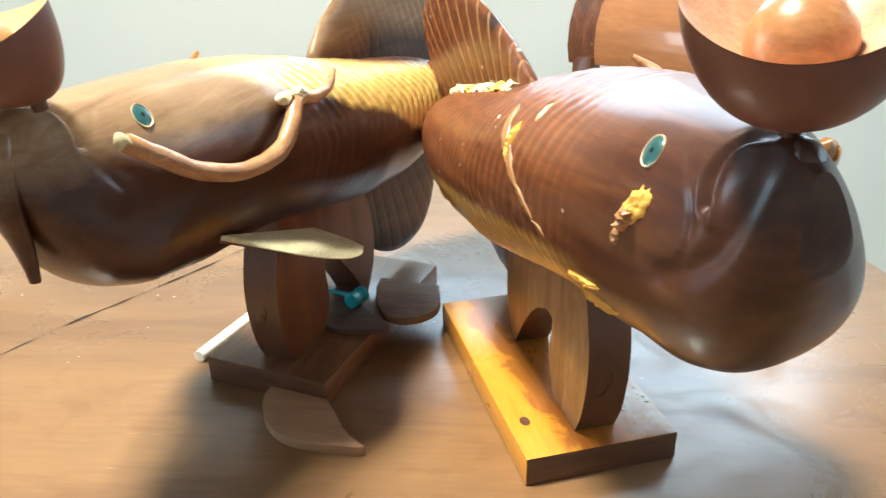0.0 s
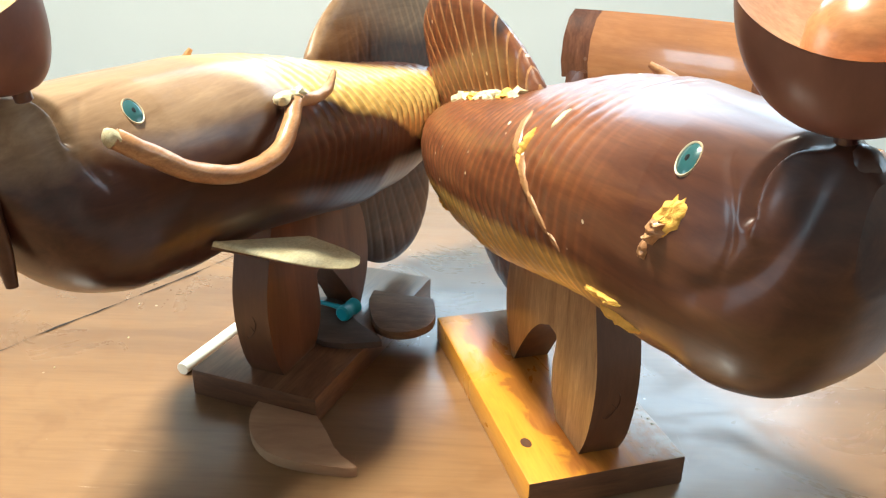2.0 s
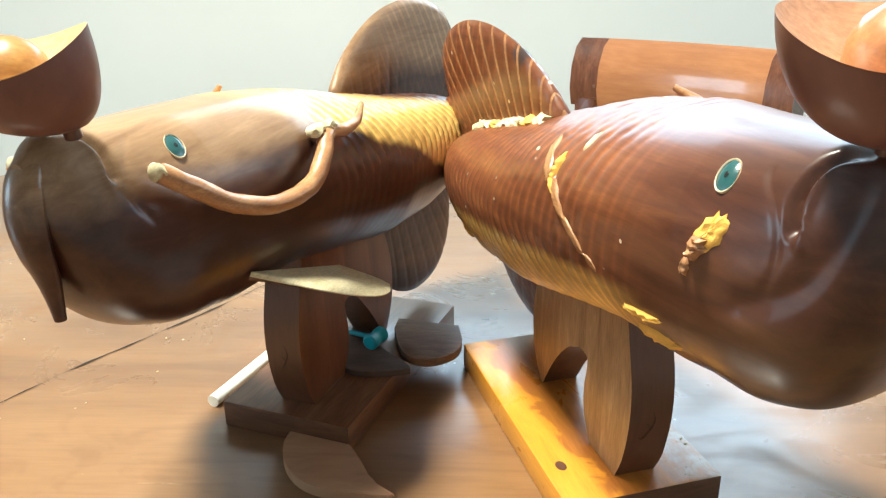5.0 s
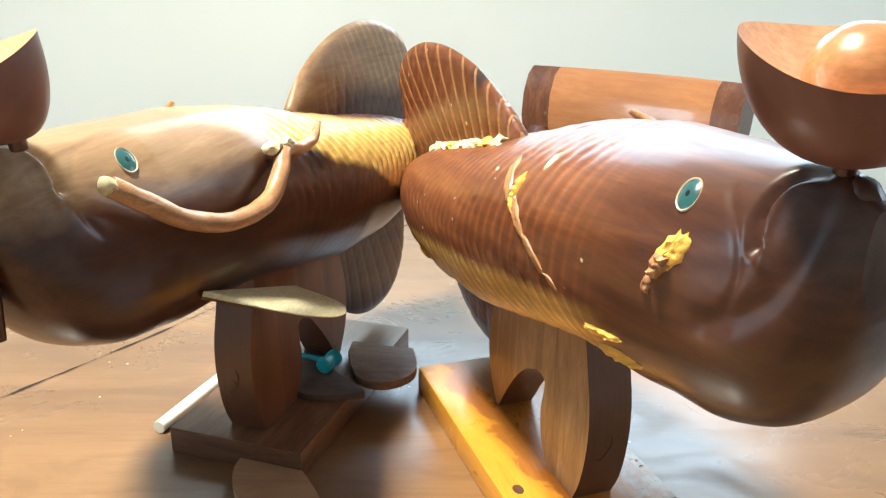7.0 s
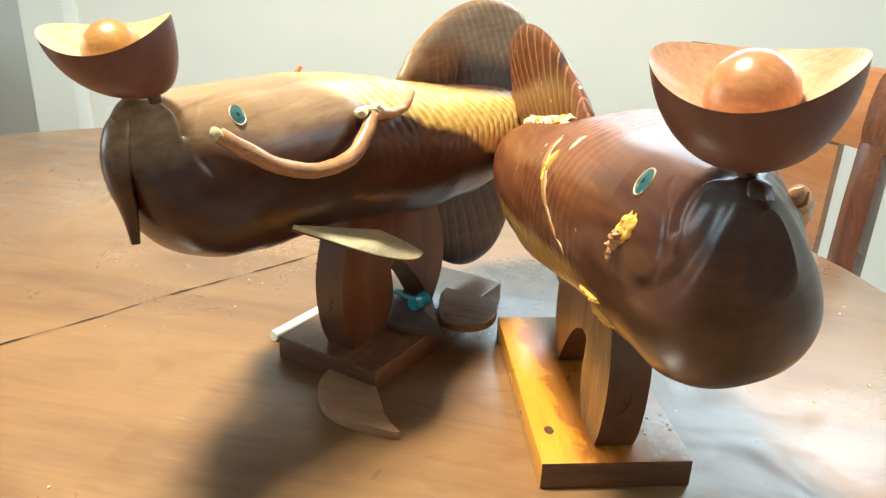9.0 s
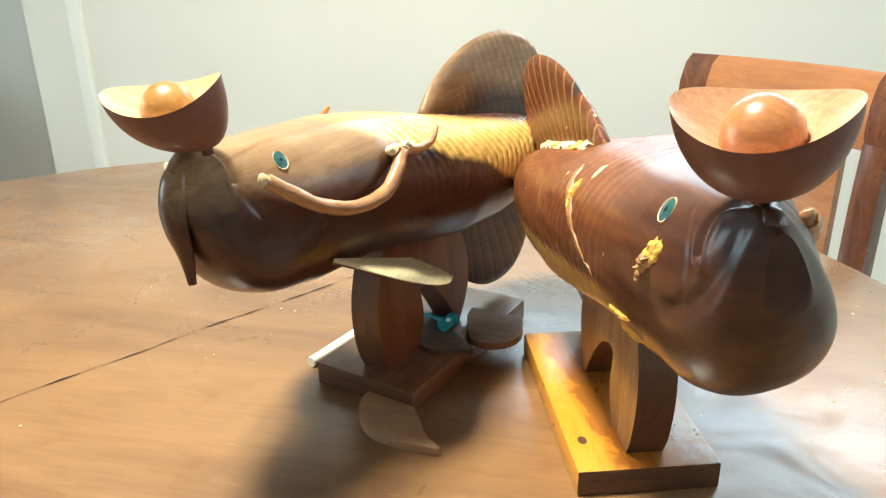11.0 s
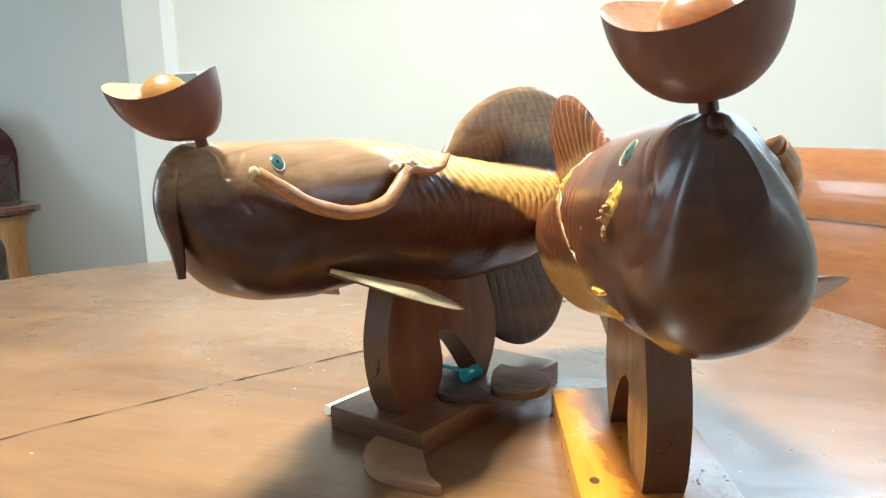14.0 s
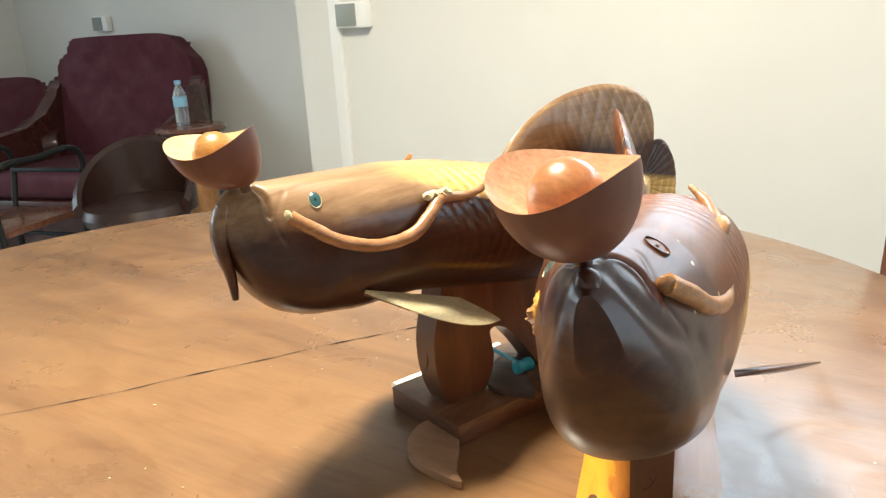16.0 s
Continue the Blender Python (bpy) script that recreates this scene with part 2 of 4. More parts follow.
CHAIR = wood("red_brown_chair_wood", (0.36, 0.145, 0.058), (0.42, 0.175, 0.07), (0.48, 0.21, 0.088), (8, 1.2, 8), 3, 0.22, 0.7, 0.06, streaks=0.3)
CHAIR_DARK = wood("dark_chair_rail_wood", (0.09, 0.03, 0.016), (0.14, 0.05, 0.025), (0.2, 0.08, 0.04), (6, 6, 1.2), 6, 0.25, 0.6)
PEDESTAL = wood("honey_pedestal_wood", (0.30, 0.13, 0.04), (0.42, 0.2, 0.07), (0.52, 0.28, 0.1), (6, 6, 1), 5, 0.35, 0.4)
SOFA_WOOD = wood("dark_red_sofa_wood", (0.035, 0.01, 0.008), (0.06, 0.016, 0.012), (0.09, 0.03, 0.02), (1, 5, 5), 5, 0.28, 0.5)
SOFA_CLOTH = plain("maroon_cushion_cloth", (0.07, 0.008, 0.018), 0.8, vary=0.4, scale=9)
BLACK = plain("black_metal_tube", (0.02, 0.022, 0.022), 0.35, 0.6, vary=0.2)
LEATHER = plain("dark_brown_leather", (0.030, 0.013, 0.010), 0.32, vary=0.4)
GLUE = plain("milky_glue_stick", (0.82, 0.80, 0.72), 0.4, vary=0.1, relief=0.02)
BLUE = plain("turquoise_plastic", (0.03, 0.34, 0.42), 0.35, vary=0.15, relief=0.02)
WALL = plain("painted_wall", (0.70, 0.69, 0.655), 0.7, vary=0.12, scale=1.6, relief=0.08)
WHITE = plain("white_plastic", (0.80, 0.80, 0.78), 0.35, vary=0.05, relief=0.0)
GREY_PLATE = plain("grey_switch_face", (0.25, 0.27, 0.25), 0.4, vary=0.1, relief=0.0)
CEIL = plain("ceiling_paint", (0.76, 0.76, 0.74), 0.9, vary=0.06, scale=2)
TILE = plain("grey_glazed_tile", (0.56, 0.57, 0.55), 0.25, vary=0.2, scale=4, relief=0.02)
GROUT = plain("grey_grout", (0.25, 0.25, 0.25), 0.9)
CRACK = plain("dark_crack_dirt", (0.015, 0.009, 0.006), 0.95)
PENCIL = plain("dark_pencil_mark", (0.07, 0.03, 0.016), 0.7)


def table_wood():
    """Old varnish: broad soft figure along the grain, short scuffs across it, pin-prick dust."""
    m, nt, b = material("old_varnished_table_wood", 0.3, 0, 0.4, 0.27)
    vec = mapping(nt, (1.0, 5.0, 5.0), (0, 0, -58))
    big = noise_tex(nt, vec, 1.6, 5, 0.55, 0.9)
    figure = noise_tex(nt, mapping(nt, (1.0, 3.0, 1.0), (0, 0, -50)), 4.2, 3, 0.5, 2.6)
    fine = noise_tex(nt, mapping(nt, (1.0, 16.0, 16.0), (0, 0, -58)), 14, 5, 0.65, 0.3)
    cloud = noise_tex(nt, mapping(nt), 3.2, 5, 0.6, 0.6)
    wear = noise_tex(nt, mapping(nt, (1, 1, 1), (0, 0, 20)), 9.0, 6, 0.7, 1.4)
    scuff = noise_tex(nt, mapping(nt, (1.0, 26.0, 1.0), (0, 0, 28)), 9.0, 3, 0.6, 0.4)
    nick = noise_tex(nt, mapping(nt, (22.0, 1.0, 1.0), (0, 0, 8)), 12.0, 2, 0.6, 0.3)
    col = ramp(nt, big, [(0.3, (0.160, 0.080, 0.035)), (0.47, (0.218, 0.113, 0.049)), (0.62, (0.266, 0.142, 0.062)), (0.78, (0.198, 0.101, 0.044))])
    col = mix(nt, grey(nt, figure, 0.53, 0.60, 0.0, 0.22), col, mix(nt, 1.0, col, (0.62, 0.5, 0.42), "MULTIPLY"))
    col = mix(nt, grey(nt, fine, 0.40, 0.68, 0.0, 0.30), col, mix(nt, 1.0, col, (0.62, 0.54, 0.47), "MULTIPLY"))
    col = mix(nt, grey(nt, cloud, 0.35, 0.7, 0.0, 0.30), col, mix(nt, 1.0, col, (0.66, 0.62, 0.6), "MULTIPLY"))
    marks = calc(nt, "MAXIMUM", grey(nt, scuff, 0.70, 0.76), grey(nt, nick, 0.73, 0.78))
    col = mix(nt, calc(nt, "MULTIPLY", marks, grey(nt, wear, 0.42, 0.6, 0.0, 0.55)), col, (0.46, 0.33, 0.22))
    v = nt.nodes.new("ShaderNodeTexVoronoi")
    v.inputs["Scale"].default_value = 26
    nt.links.new(mapping(nt), v.inputs["Vector"])
    dust = calc(nt, "MULTIPLY", grey(nt, v.outputs["Distance"], 0.045, 0.03), grey(nt, noise_tex(nt, mapping(nt), 11, 2), 0.56, 0.6))
    col = mix(nt, dust, col, (0.6, 0.5, 0.38))
    nt.links.new(col, b.inputs["Base Color"])
    nt.links.new(calc(nt, "ADD", grey(nt, cloud, 0.3, 0.7, 0.22, 0.36), grey(nt, wear, 0.45, 0.72, 0.0, 0.2)), b.inputs["Roughness"])
    nt.links.new(grey(nt, wear, 0.42, 0.68, 0.85, 0.28), b.inputs["Coat Weight"])
    bump(nt, b, calc(nt, "ADD", fine, calc(nt, "MULTIPLY", wear, 1.2)), 0.03, 0.0015)
    return m


TABLE = table_wood()

# ---------------------------------------------------------------- mesh helpers


def finish(ob_name, bm, mats, parent=None, label="", smooth=True, m=None):
    bmesh.ops.recalc_face_normals(bm, faces=bm.faces)
    me = bpy.data.meshes.new(ob_name)
    bm.to_mesh(me)
    bm.free()
    for mt in mats if isinstance(mats, (list, tuple)) else (mats,):
        me.materials.append(mt)
    if smooth:
        me.polygons.foreach_set("use_smooth", [True] * len(me.polygons))
        me.set_sharp_from_angle(angle=radians(38))
    ob = new(ob_name, me)
    if parent is not None:
        ob.parent = parent
    if m is not None:
        ob.matrix_basis = m
    if label:
        ob["label"] = label
    return ob


def part(name, bm, mat, parent, label="", m=None, smooth=True):
    return finish(name, bm, mat, parent, label, smooth, m)


def empty(name, m):
    ob = new(name)
    ob.matrix_basis = m
    return ob


def spline(pts, n):
    """Points along a smooth curve through pts."""
    p = np.array(pts, float)
    p = np.vstack([2 * p[0] - p[1], p, 2 * p[-1] - p[-2]])
    out = []
    for s in np.linspace(0, len(pts) - 1, n):
        i = min(int(s), len(pts) - 2)
        u = s - i
        a, b, c, d = p[i:i + 4]
        out.append(0.5 * (2 * b + (c - a) * u + (2 * a - 5 * b + 4 * c - d) * u * u + (3 * b - a - 3 * c + d) * u ** 3))
    return np.array(out)


def skin(bm, rings, mat=0, caps=True, closed=False):
    """Faces between rings of equal length."""
    vs = [[bm.verts.new(p) for p in r] for r in rings]
    n = len(vs[0])
    for a, b in zip(vs, vs[1:] + ([vs[0]] if closed else [])):
        for k in range(n):
            bm.faces.new((a[k], a[(k + 1) % n], b[(k + 1) % n], b[k])).material_index = mat
    if caps and not closed:
        bm.faces.new(vs[0][::-1]).material_index = mat
        bm.faces.new(vs[-1]).material_index = mat
    return vs


def tube(bm, pts, radii, mat=0, seg=12, n=None, lumps=0.0):
    c = spline(pts, n or 8 * len(pts))
    r = np.interp(np.linspace(0, 1, len(c)), np.linspace(0, 1, len(radii)), radii)
    t = np.gradient(c, axis=0)
    rings = []
    side = None
    for p, d, q in zip(c, t, r):
        d = Vector(d).normalized()
        if side is None:
            side = d.orthogonal().normalized()
        side = (side - d * side.dot(d)).normalized()
        up = d.cross(side)
        ring = []
        for k in range(seg):
            a = math.tau * k / seg
            w = q * (1 + lumps * noise.noise(Vector(p) * 120 + Vector((a, 0, 0))))
            ring.append(Vector(p) + side * math.cos(a) * w + up * math.sin(a) * w)
        rings.append(ring)
    skin(bm, rings, mat)


def lathe(bm, profile, seg=32, mat=0, m=None):
    m = m or Matrix()
    skin(bm, [[m @ Vector((r * math.cos(math.tau * k / seg), r * math.sin(math.tau * k / seg), z)) for k in range(seg)] for r, z in profile], mat)


def box(bm, size, at=(0, 0, 0), bevel=0.002, mat=0, m=None, segments=2):
    r = bmesh.ops.create_cube(bm, size=1.0)
    mm = (m or Matrix()) @ Matrix.Translation(at) @ Matrix.Diagonal((*size, 1))
    bmesh.ops.transform(bm, matrix=mm, verts=r["verts"])
    faces = {f for v in r["verts"] for f in v.link_faces}
    for f in faces:
        f.material_index = mat
    if bevel:
        edges = {e for v in r["verts"] for e in v.link_edges}
        bmesh.ops.bevel(bm, geom=list(edges), offset=bevel, segments=segments, affect="EDGES", profile=0.6)


def prism(bm, outline, thick, bevel=0.0015, mat=0, m=None):
    """An outline in x, z given thickness along y, with softened edges."""
    m = m or Matrix()
    a = [bm.verts.new(m @ Vector((x, -thick / 2, z))) for x, z in outline]
    b = [bm.verts.new(m @ Vector((x, thick / 2, z))) for x, z in outline]
    n = len(a)
    fs = [bm.faces.new(a), bm.faces.new(b[::-1])]
    for k in range(n):
        fs.append(bm.faces.new((a[k], b[k], b[(k + 1) % n], a[(k + 1) % n])))
    for f in fs:
        f.material_index = mat
    if bevel:
        edges = [e for f in fs[:2] for e in f.edges]
        bmesh.ops.bevel(bm, geom=edges, offset=bevel, segments=2, affect="EDGES", profile=0.6)


def blob(bm, at, size, mat=0, seed=0, lumps=0.5, sub=2):
    """A ragged lump of torn fibre."""
    r = bmesh.ops.create_icosphere(bm, subdivisions=sub, radius=1.0)
    for v in r["verts"]:
        k = 1 + lumps * noise.noise(v.co * 2.3 + Vector((seed * 3.1, 0, 0))) + 0.4 * lumps * noise.noise(v.co * 6 + Vector((0, seed, 0)))
        v.co = Vector(at) + Vector((v.co.x * size[0], v.co.y * size[1], v.co.z * size[2])) * k
        for f in v.link_faces:
            f.material_index = mat


# ---------------------------------------------------------------- room
TOP = 0.75


def wall(name, size, at, holes=()):
    ob = empty_mesh(name, size, at, holes)
    return tagged(ob, kind="structure")


def empty_mesh(name, size, at, holes):
    """A wall slab, built in strips round its holes (along its long side, from z to z)."""
    bm = bmesh.new()
    along = 0 if size[0] > size[1] else 1
    cuts = sorted(holes)
    lo, hi = -size[along] / 2, size[along] / 2
    spans, start = [], lo
    for a, b, z0, z1 in cuts:
        spans += [(start, a, 0, size[2]), (a, b, 0, z0), (a, b, z1, size[2])]
        start = b
    spans.append((start, hi, 0, size[2]))
    for a, b, z0, z1 in spans:
        s, c = list(size), [0, 0, (z0 + z1) / 2]
        s[along], s[2], c[along] = b - a, z1 - z0, (a + b) / 2
        box(bm, s, c, 0)
    bmesh.ops.remove_doubles(bm, verts=bm.verts, dist=1e-5)
    return finish(name, bm, WALL, m=Matrix.Translation(at), smooth=False)


bm = bmesh.new()
box(bm, (8.4, 6.1, 0.1), (0, 0, -0.052), 0)
floor = tagged(finish("floor", bm, GROUT, smooth=False, m=pose(-1.45, 0.25, 0)), kind="structure")
bm = bmesh.new()
box(bm, (8.4, 6.1, 0.1), (0, 0, 0.05), 0)
tagged(finish("ceiling", bm, CEIL, smooth=False, m=pose(-1.45, 0.25, 2.8)), kind="structure")
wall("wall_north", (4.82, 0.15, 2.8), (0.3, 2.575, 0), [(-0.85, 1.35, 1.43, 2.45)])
wall("wall_north_recess", (3.55, 0.15, 2.8), (-3.885, 3.275, 0))
wall("wall_recess_side", (0.15, 0.55, 2.8), (-2.035, 2.925, 0))
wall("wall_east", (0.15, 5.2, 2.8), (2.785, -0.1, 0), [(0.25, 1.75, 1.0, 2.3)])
wall("wall_south", (8.4, 0.15, 2.8), (-1.45, -2.775, 0))
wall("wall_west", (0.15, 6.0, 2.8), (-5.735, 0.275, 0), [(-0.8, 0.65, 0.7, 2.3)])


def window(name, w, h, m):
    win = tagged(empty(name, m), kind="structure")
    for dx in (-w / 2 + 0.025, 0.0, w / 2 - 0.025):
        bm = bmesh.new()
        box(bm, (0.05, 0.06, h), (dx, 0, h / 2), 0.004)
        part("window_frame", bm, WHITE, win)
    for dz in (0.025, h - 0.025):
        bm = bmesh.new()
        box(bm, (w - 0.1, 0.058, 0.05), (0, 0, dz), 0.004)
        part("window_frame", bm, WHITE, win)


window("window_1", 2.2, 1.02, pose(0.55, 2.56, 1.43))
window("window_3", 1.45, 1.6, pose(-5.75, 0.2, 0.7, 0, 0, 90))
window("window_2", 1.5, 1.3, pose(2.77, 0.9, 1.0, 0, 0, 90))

# floor tiles where the floor can be seen
tile_me = None
spots = [(-3.9 + ix * 0.4, 0.95 + iy * 0.4) for ix in range(9) for iy in range(4)] + [(0.5 + ix * 0.4, 1.15 + iy * 0.4) for ix in range(6) for iy in range(4) if ix * 0.4 + 0.5 < 2.6 and iy < 4]
for px, py in spots:
    if tile_me is None:
        bm = bmesh.new()
        box(bm, (0.392, 0.392, 0.012), (0, 0, 0), 0.002, segments=1)
        t0 = part("tile", bm, TILE, floor, smooth=False)
        tile_me = t0.data
    else:
        t0 = new("tile", tile_me)
        t0.parent = floor
    t0.location = (px + 1.45, py - 0.25, 0.002)

# cable duct and switch on the wall
bm = bmesh.new()
box(bm, (0.055, 0.02, 2.8), (0, 0, 1.4), 0.003)
tagged(finish("cable_duct", bm, WHITE, m=pose(-1.885, 2.49, 0)), "white plastic cable duct running up the wall", "cable duct", kind="structure")


def wall_box(x, y, z, rz=0):
    sw = tagged(empty("wall_switch", pose(x, y, z, 0, 0, rz)), "white wall switch box with grey face plate", "switch")
    bm = bmesh.new()
    box(bm, (0.15, 0.045, 0.10), (0, 0, 0), 0.006)
    part("housing", bm, WHITE, sw)
    bm = bmesh.new()
    box(bm, (0.10, 0.008, 0.085), (-0.022, -0.0245, 0), 0.003)
    part("face_plate", bm, GREY_PLATE, sw, "grey face plate")


wall_box(-1.775, 2.477, 1.205)
wall_box(-4.55, 3.177, 1.25)

# ceiling lamp
lamp = tagged(empty("ceiling_lamp", pose(-0.52, 0.55, 2.8)), "square white ceiling lamp", "lamp")
bm = bmesh.new()
box(bm, (0.6, 0.6, 0.05), (0, 0, -0.026), 0.01)
part("housing", bm, WHITE, lamp)

# ---------------------------------------------------------------- table
CRACK_A, CRACK_B = Vector((-0.685, 0.335)), Vector((0.02, 1.43))


def round_table():
    tb = tagged(empty("round_table", pose(-0.455, 0.675, 0)), "large round brown varnished wooden table with worn top", "table")
    bm = bmesh.new()
    lathe(bm, [(0.9, TOP - 0.06), (0.965, TOP - 0.055), (0.979, TOP - 0.04), (0.981, TOP - 0.018), (0.975, TOP - 0.005), (0.962, TOP)], 160)
    part("tabletop", bm, TABLE, tb)
    bm = bmesh.new()
    d = (CRACK_B - CRACK_A).normalized()
    nrm = Vector((-d.y, d.x))
    n = 150
    left, right = [], []
    for k in range(n + 1):
        s = k / n
        p = CRACK_A.lerp(CRACK_B, s) + nrm * 0.006 * noise.noise(Vector((s * 9, 0, 0))) + nrm * 0.002 * noise.noise(Vector((s * 60, 3, 0)))
        w = 0.0003 + 0.0034 * max(0.0, noise.noise(Vector((s * 34, 7, 0))) + 0.12) * min(1.0, 0.25 + 2.0 * s)
        p = p - Vector((-0.455, 0.675))
        left.append(bm.verts.new((*(p + nrm * w), TOP + 0.0006)))
        right.append(bm.verts.new((*(p - nrm * w), TOP + 0.0006)))
    for k in range(n):
        bm.faces.new((left[k], left[k + 1], right[k + 1], right[k]))
    part("crack", bm, CRACK, tb, "dark open crack along the grain", smooth=False)
    bm = bmesh.new()
    lathe(bm, [(0.34, 0), (0.34, 0.05), (0.2, 0.09), (0.13, 0.2), (0.12, 0.45), (0.2, 0.62), (0.4, TOP - 0.062)], 40)
    part("pedestal", bm, CHAIR_DARK, tb)


round_table()


def dining_chair(m):
    ch = tagged(empty("dining_chair", m), "red-brown varnished wooden dining chair with wide splat", "chair", "chairs at the table")
    # front of the chair faces +x
    for sy in (-1, 1):
        bm = bmesh.new()
        prism(bm, [(-0.20, 0.0), (-0.155, 0.0), (-0.165, 0.45), (-0.18, 0.75), (-0.187, 0.86), (-0.222, 0.86), (-0.215, 0.72), (-0.205, 0.45)], 0.045, 0.006, m=pose(0, sy * 0.185, 0))
        part("back_post", bm, CHAIR_DARK, ch)
        bm = bmesh.new()
        box(bm, (0.045, 0.045, 0.43), (0.19, sy * 0.18, 0.215), 0.005)
        part("front_leg", bm, CHAIR_DARK, ch)
    bm = bmesh.new()
    rings = []
    for k in range(17):
        y = -0.215 + 0.43 * k / 16
        bow = -0.03 * (1 - (y / 0.215) ** 2)
        sec = [(-0.185, 0.845), (-0.178, 0.88), (-0.182, 0.925), (-0.196, 0.962), (-0.215, 0.978), (-0.238, 0.975), (-0.25, 0.95), (-0.24, 0.90), (-0.222, 0.85)]
        rings.append([(x + bow, y, z) for x, z in sec])
    skin(bm, rings)
    for f in bm.faces:
        f.material_index = int(abs(f.calc_center_median().y) > 0.165)
    part("top_rail", bm, [CHAIR, CHAIR_DARK], ch)
    bm = bmesh.new()
    rings = []
    for k in range(9):
        y = -0.12 + 0.24 * k / 8
        bow = -0.03 * (1 - (y / 0.215) ** 2)
        rings.append([(-0.18 + bow, y, 0.46), (-0.19 + bow, y, 0.85), (-0.21 + bow, y, 0.85), (-0.2 + bow, y, 0.46)])
    skin(bm, rings)
    part("splat", bm, CHAIR, ch)
    bm = bmesh.new()
    box(bm, (0.45, 0.44, 0.04), (0, 0, 0.45), 0.012)
    part("seat", bm, CHAIR, ch)


dining_chair(pose(0.362, 1.56, 0, 0, 0, 227) @ Matrix.Diagonal((1, 1.06, 1, 1)) @ pose(0.2, 0, 0))

# ---------------------------------------------------------------- far corner


def armchair(m, low=1.0):
    so = tagged(empty("armchair", m), "dark red wooden armchair with maroon cushioned back", "armchair")
    bm = bmesh.new()
    box(bm, (0.98, 0.75, 0.30), (0, 0, 0.2), 0.03)
    part("seat_frame", bm, SOFA_WOOD, so)
    bm = bmesh.new()
    box(bm, (0.86, 0.62, 0.14), (0, -0.06, 0.42), 0.05, segments=4)
    part("seat_cushion", bm, SOFA_CLOTH, so)
    bm = bmesh.new()
    prism(bm, spline([(-0.46, 0.35), (-0.47, 0.8), (-0.46, 1.04), (-0.40, 1.06), (-0.37, 1.15), (-0.30, 1.17), (0.0, 1.175), (0.30, 1.17), (0.36, 1.12), (0.42, 1.06), (0.47, 1.0), (0.48, 0.8), (0.46, 0.35)], 60) * (1.0, low), 0.16, 0.02, m=pose(0, 0.30, 0, -8))
    part("backrest", bm, SOFA_CLOTH, so)
    for sx in (-1, 1):
        bm = bmesh.new()
        prism(bm, spline([(-0.34, 0.0), (-0.36, 0.4), (-0.38, 0.6), (-0.2, 0.66), (0.1, 0.7), (0.3, 0.85), (0.36, 0.9), (0.36, 0.4), (0.34, 0.0)], 40), 0.09, 0.015, m=pose(sx * 0.5, 0, 0, 0, 0, 90))
        part("arm", bm, SOFA_WOOD, so)


armchair(pose(-3.80, 2.50, 0, 0, 0, 18))
armchair(pose(-4.85, 2.35, 0, 0, 0, 50), 0.80)


def pedestal_stand(m):
    ps = tagged(empty("pedestal_stand", m), "honey-brown turned wooden pedestal stand with round top", "side table")
    bm = bmesh.new()
    lathe(bm, [(0.17, 0.0), (0.18, 0.03), (0.15, 0.08), (0.10, 0.25), (0.088, 0.45), (0.10, 0.62), (0.13, 0.685)], 36)
    part("column", bm, PEDESTAL, ps)
    bm = bmesh.new()
    lathe(bm, [(0.13, 0.686), (0.165, 0.695), (0.175, 0.712), (0.165, 0.728), (0.14, 0.732)], 40)
    part("top", bm, CHAIR_DARK, ps)


pedestal_stand(pose(-2.895, 2.485, 0))

bm = bmesh.new()
box(bm, (0.05, 0.03, 0.09), (0, 0, 0.045), 0.006)
tagged(finish("wall_socket", bm, WHITE, m=pose(-2.6, 3.185, 0.33)), "small white socket on the wall", "socket")


def water_bottle(m):
    wb = tagged(empty("water_bottle", m), "clear plastic water bottle with blue label", "bottle")
    glass, nt, b = material("clear_bottle_plastic", 0.08)
    b.inputs["Transmission Weight"].default_value = 0.85
    b.inputs["Base Color"].default_value = (0.75, 0.85, 0.92, 1)
    b.inputs["IOR"].default_value = 1.33
    bm = bmesh.new()
    lathe(bm, [(0.028, 0), (0.033, 0.006), (0.033, 0.06), (0.031, 0.075), (0.033, 0.09), (0.033, 0.14), (0.026, 0.165), (0.014, 0.19), (0.013, 0.2)], 24)
    part("bottle_body", bm, glass, wb)
    bm = bmesh.new()
    lathe(bm, [(0.0336, 0.092), (0.0338, 0.1), (0.0338, 0.135), (0.0336, 0.138)], 24)
    part("bottle_label", bm, plain("light_blue_label", (0.25, 0.5, 0.68), 0.5), wb, "light blue label")
    bm = bmesh.new()
    lathe(bm, [(0.016, 0.198), (0.016, 0.214), (0.014, 0.217)], 20)
    part("cap", bm, plain("blue_cap", (0.2, 0.4, 0.6), 0.4), wb, "blue cap")


water_bottle(pose(-2.915, 2.46, 0.7325))


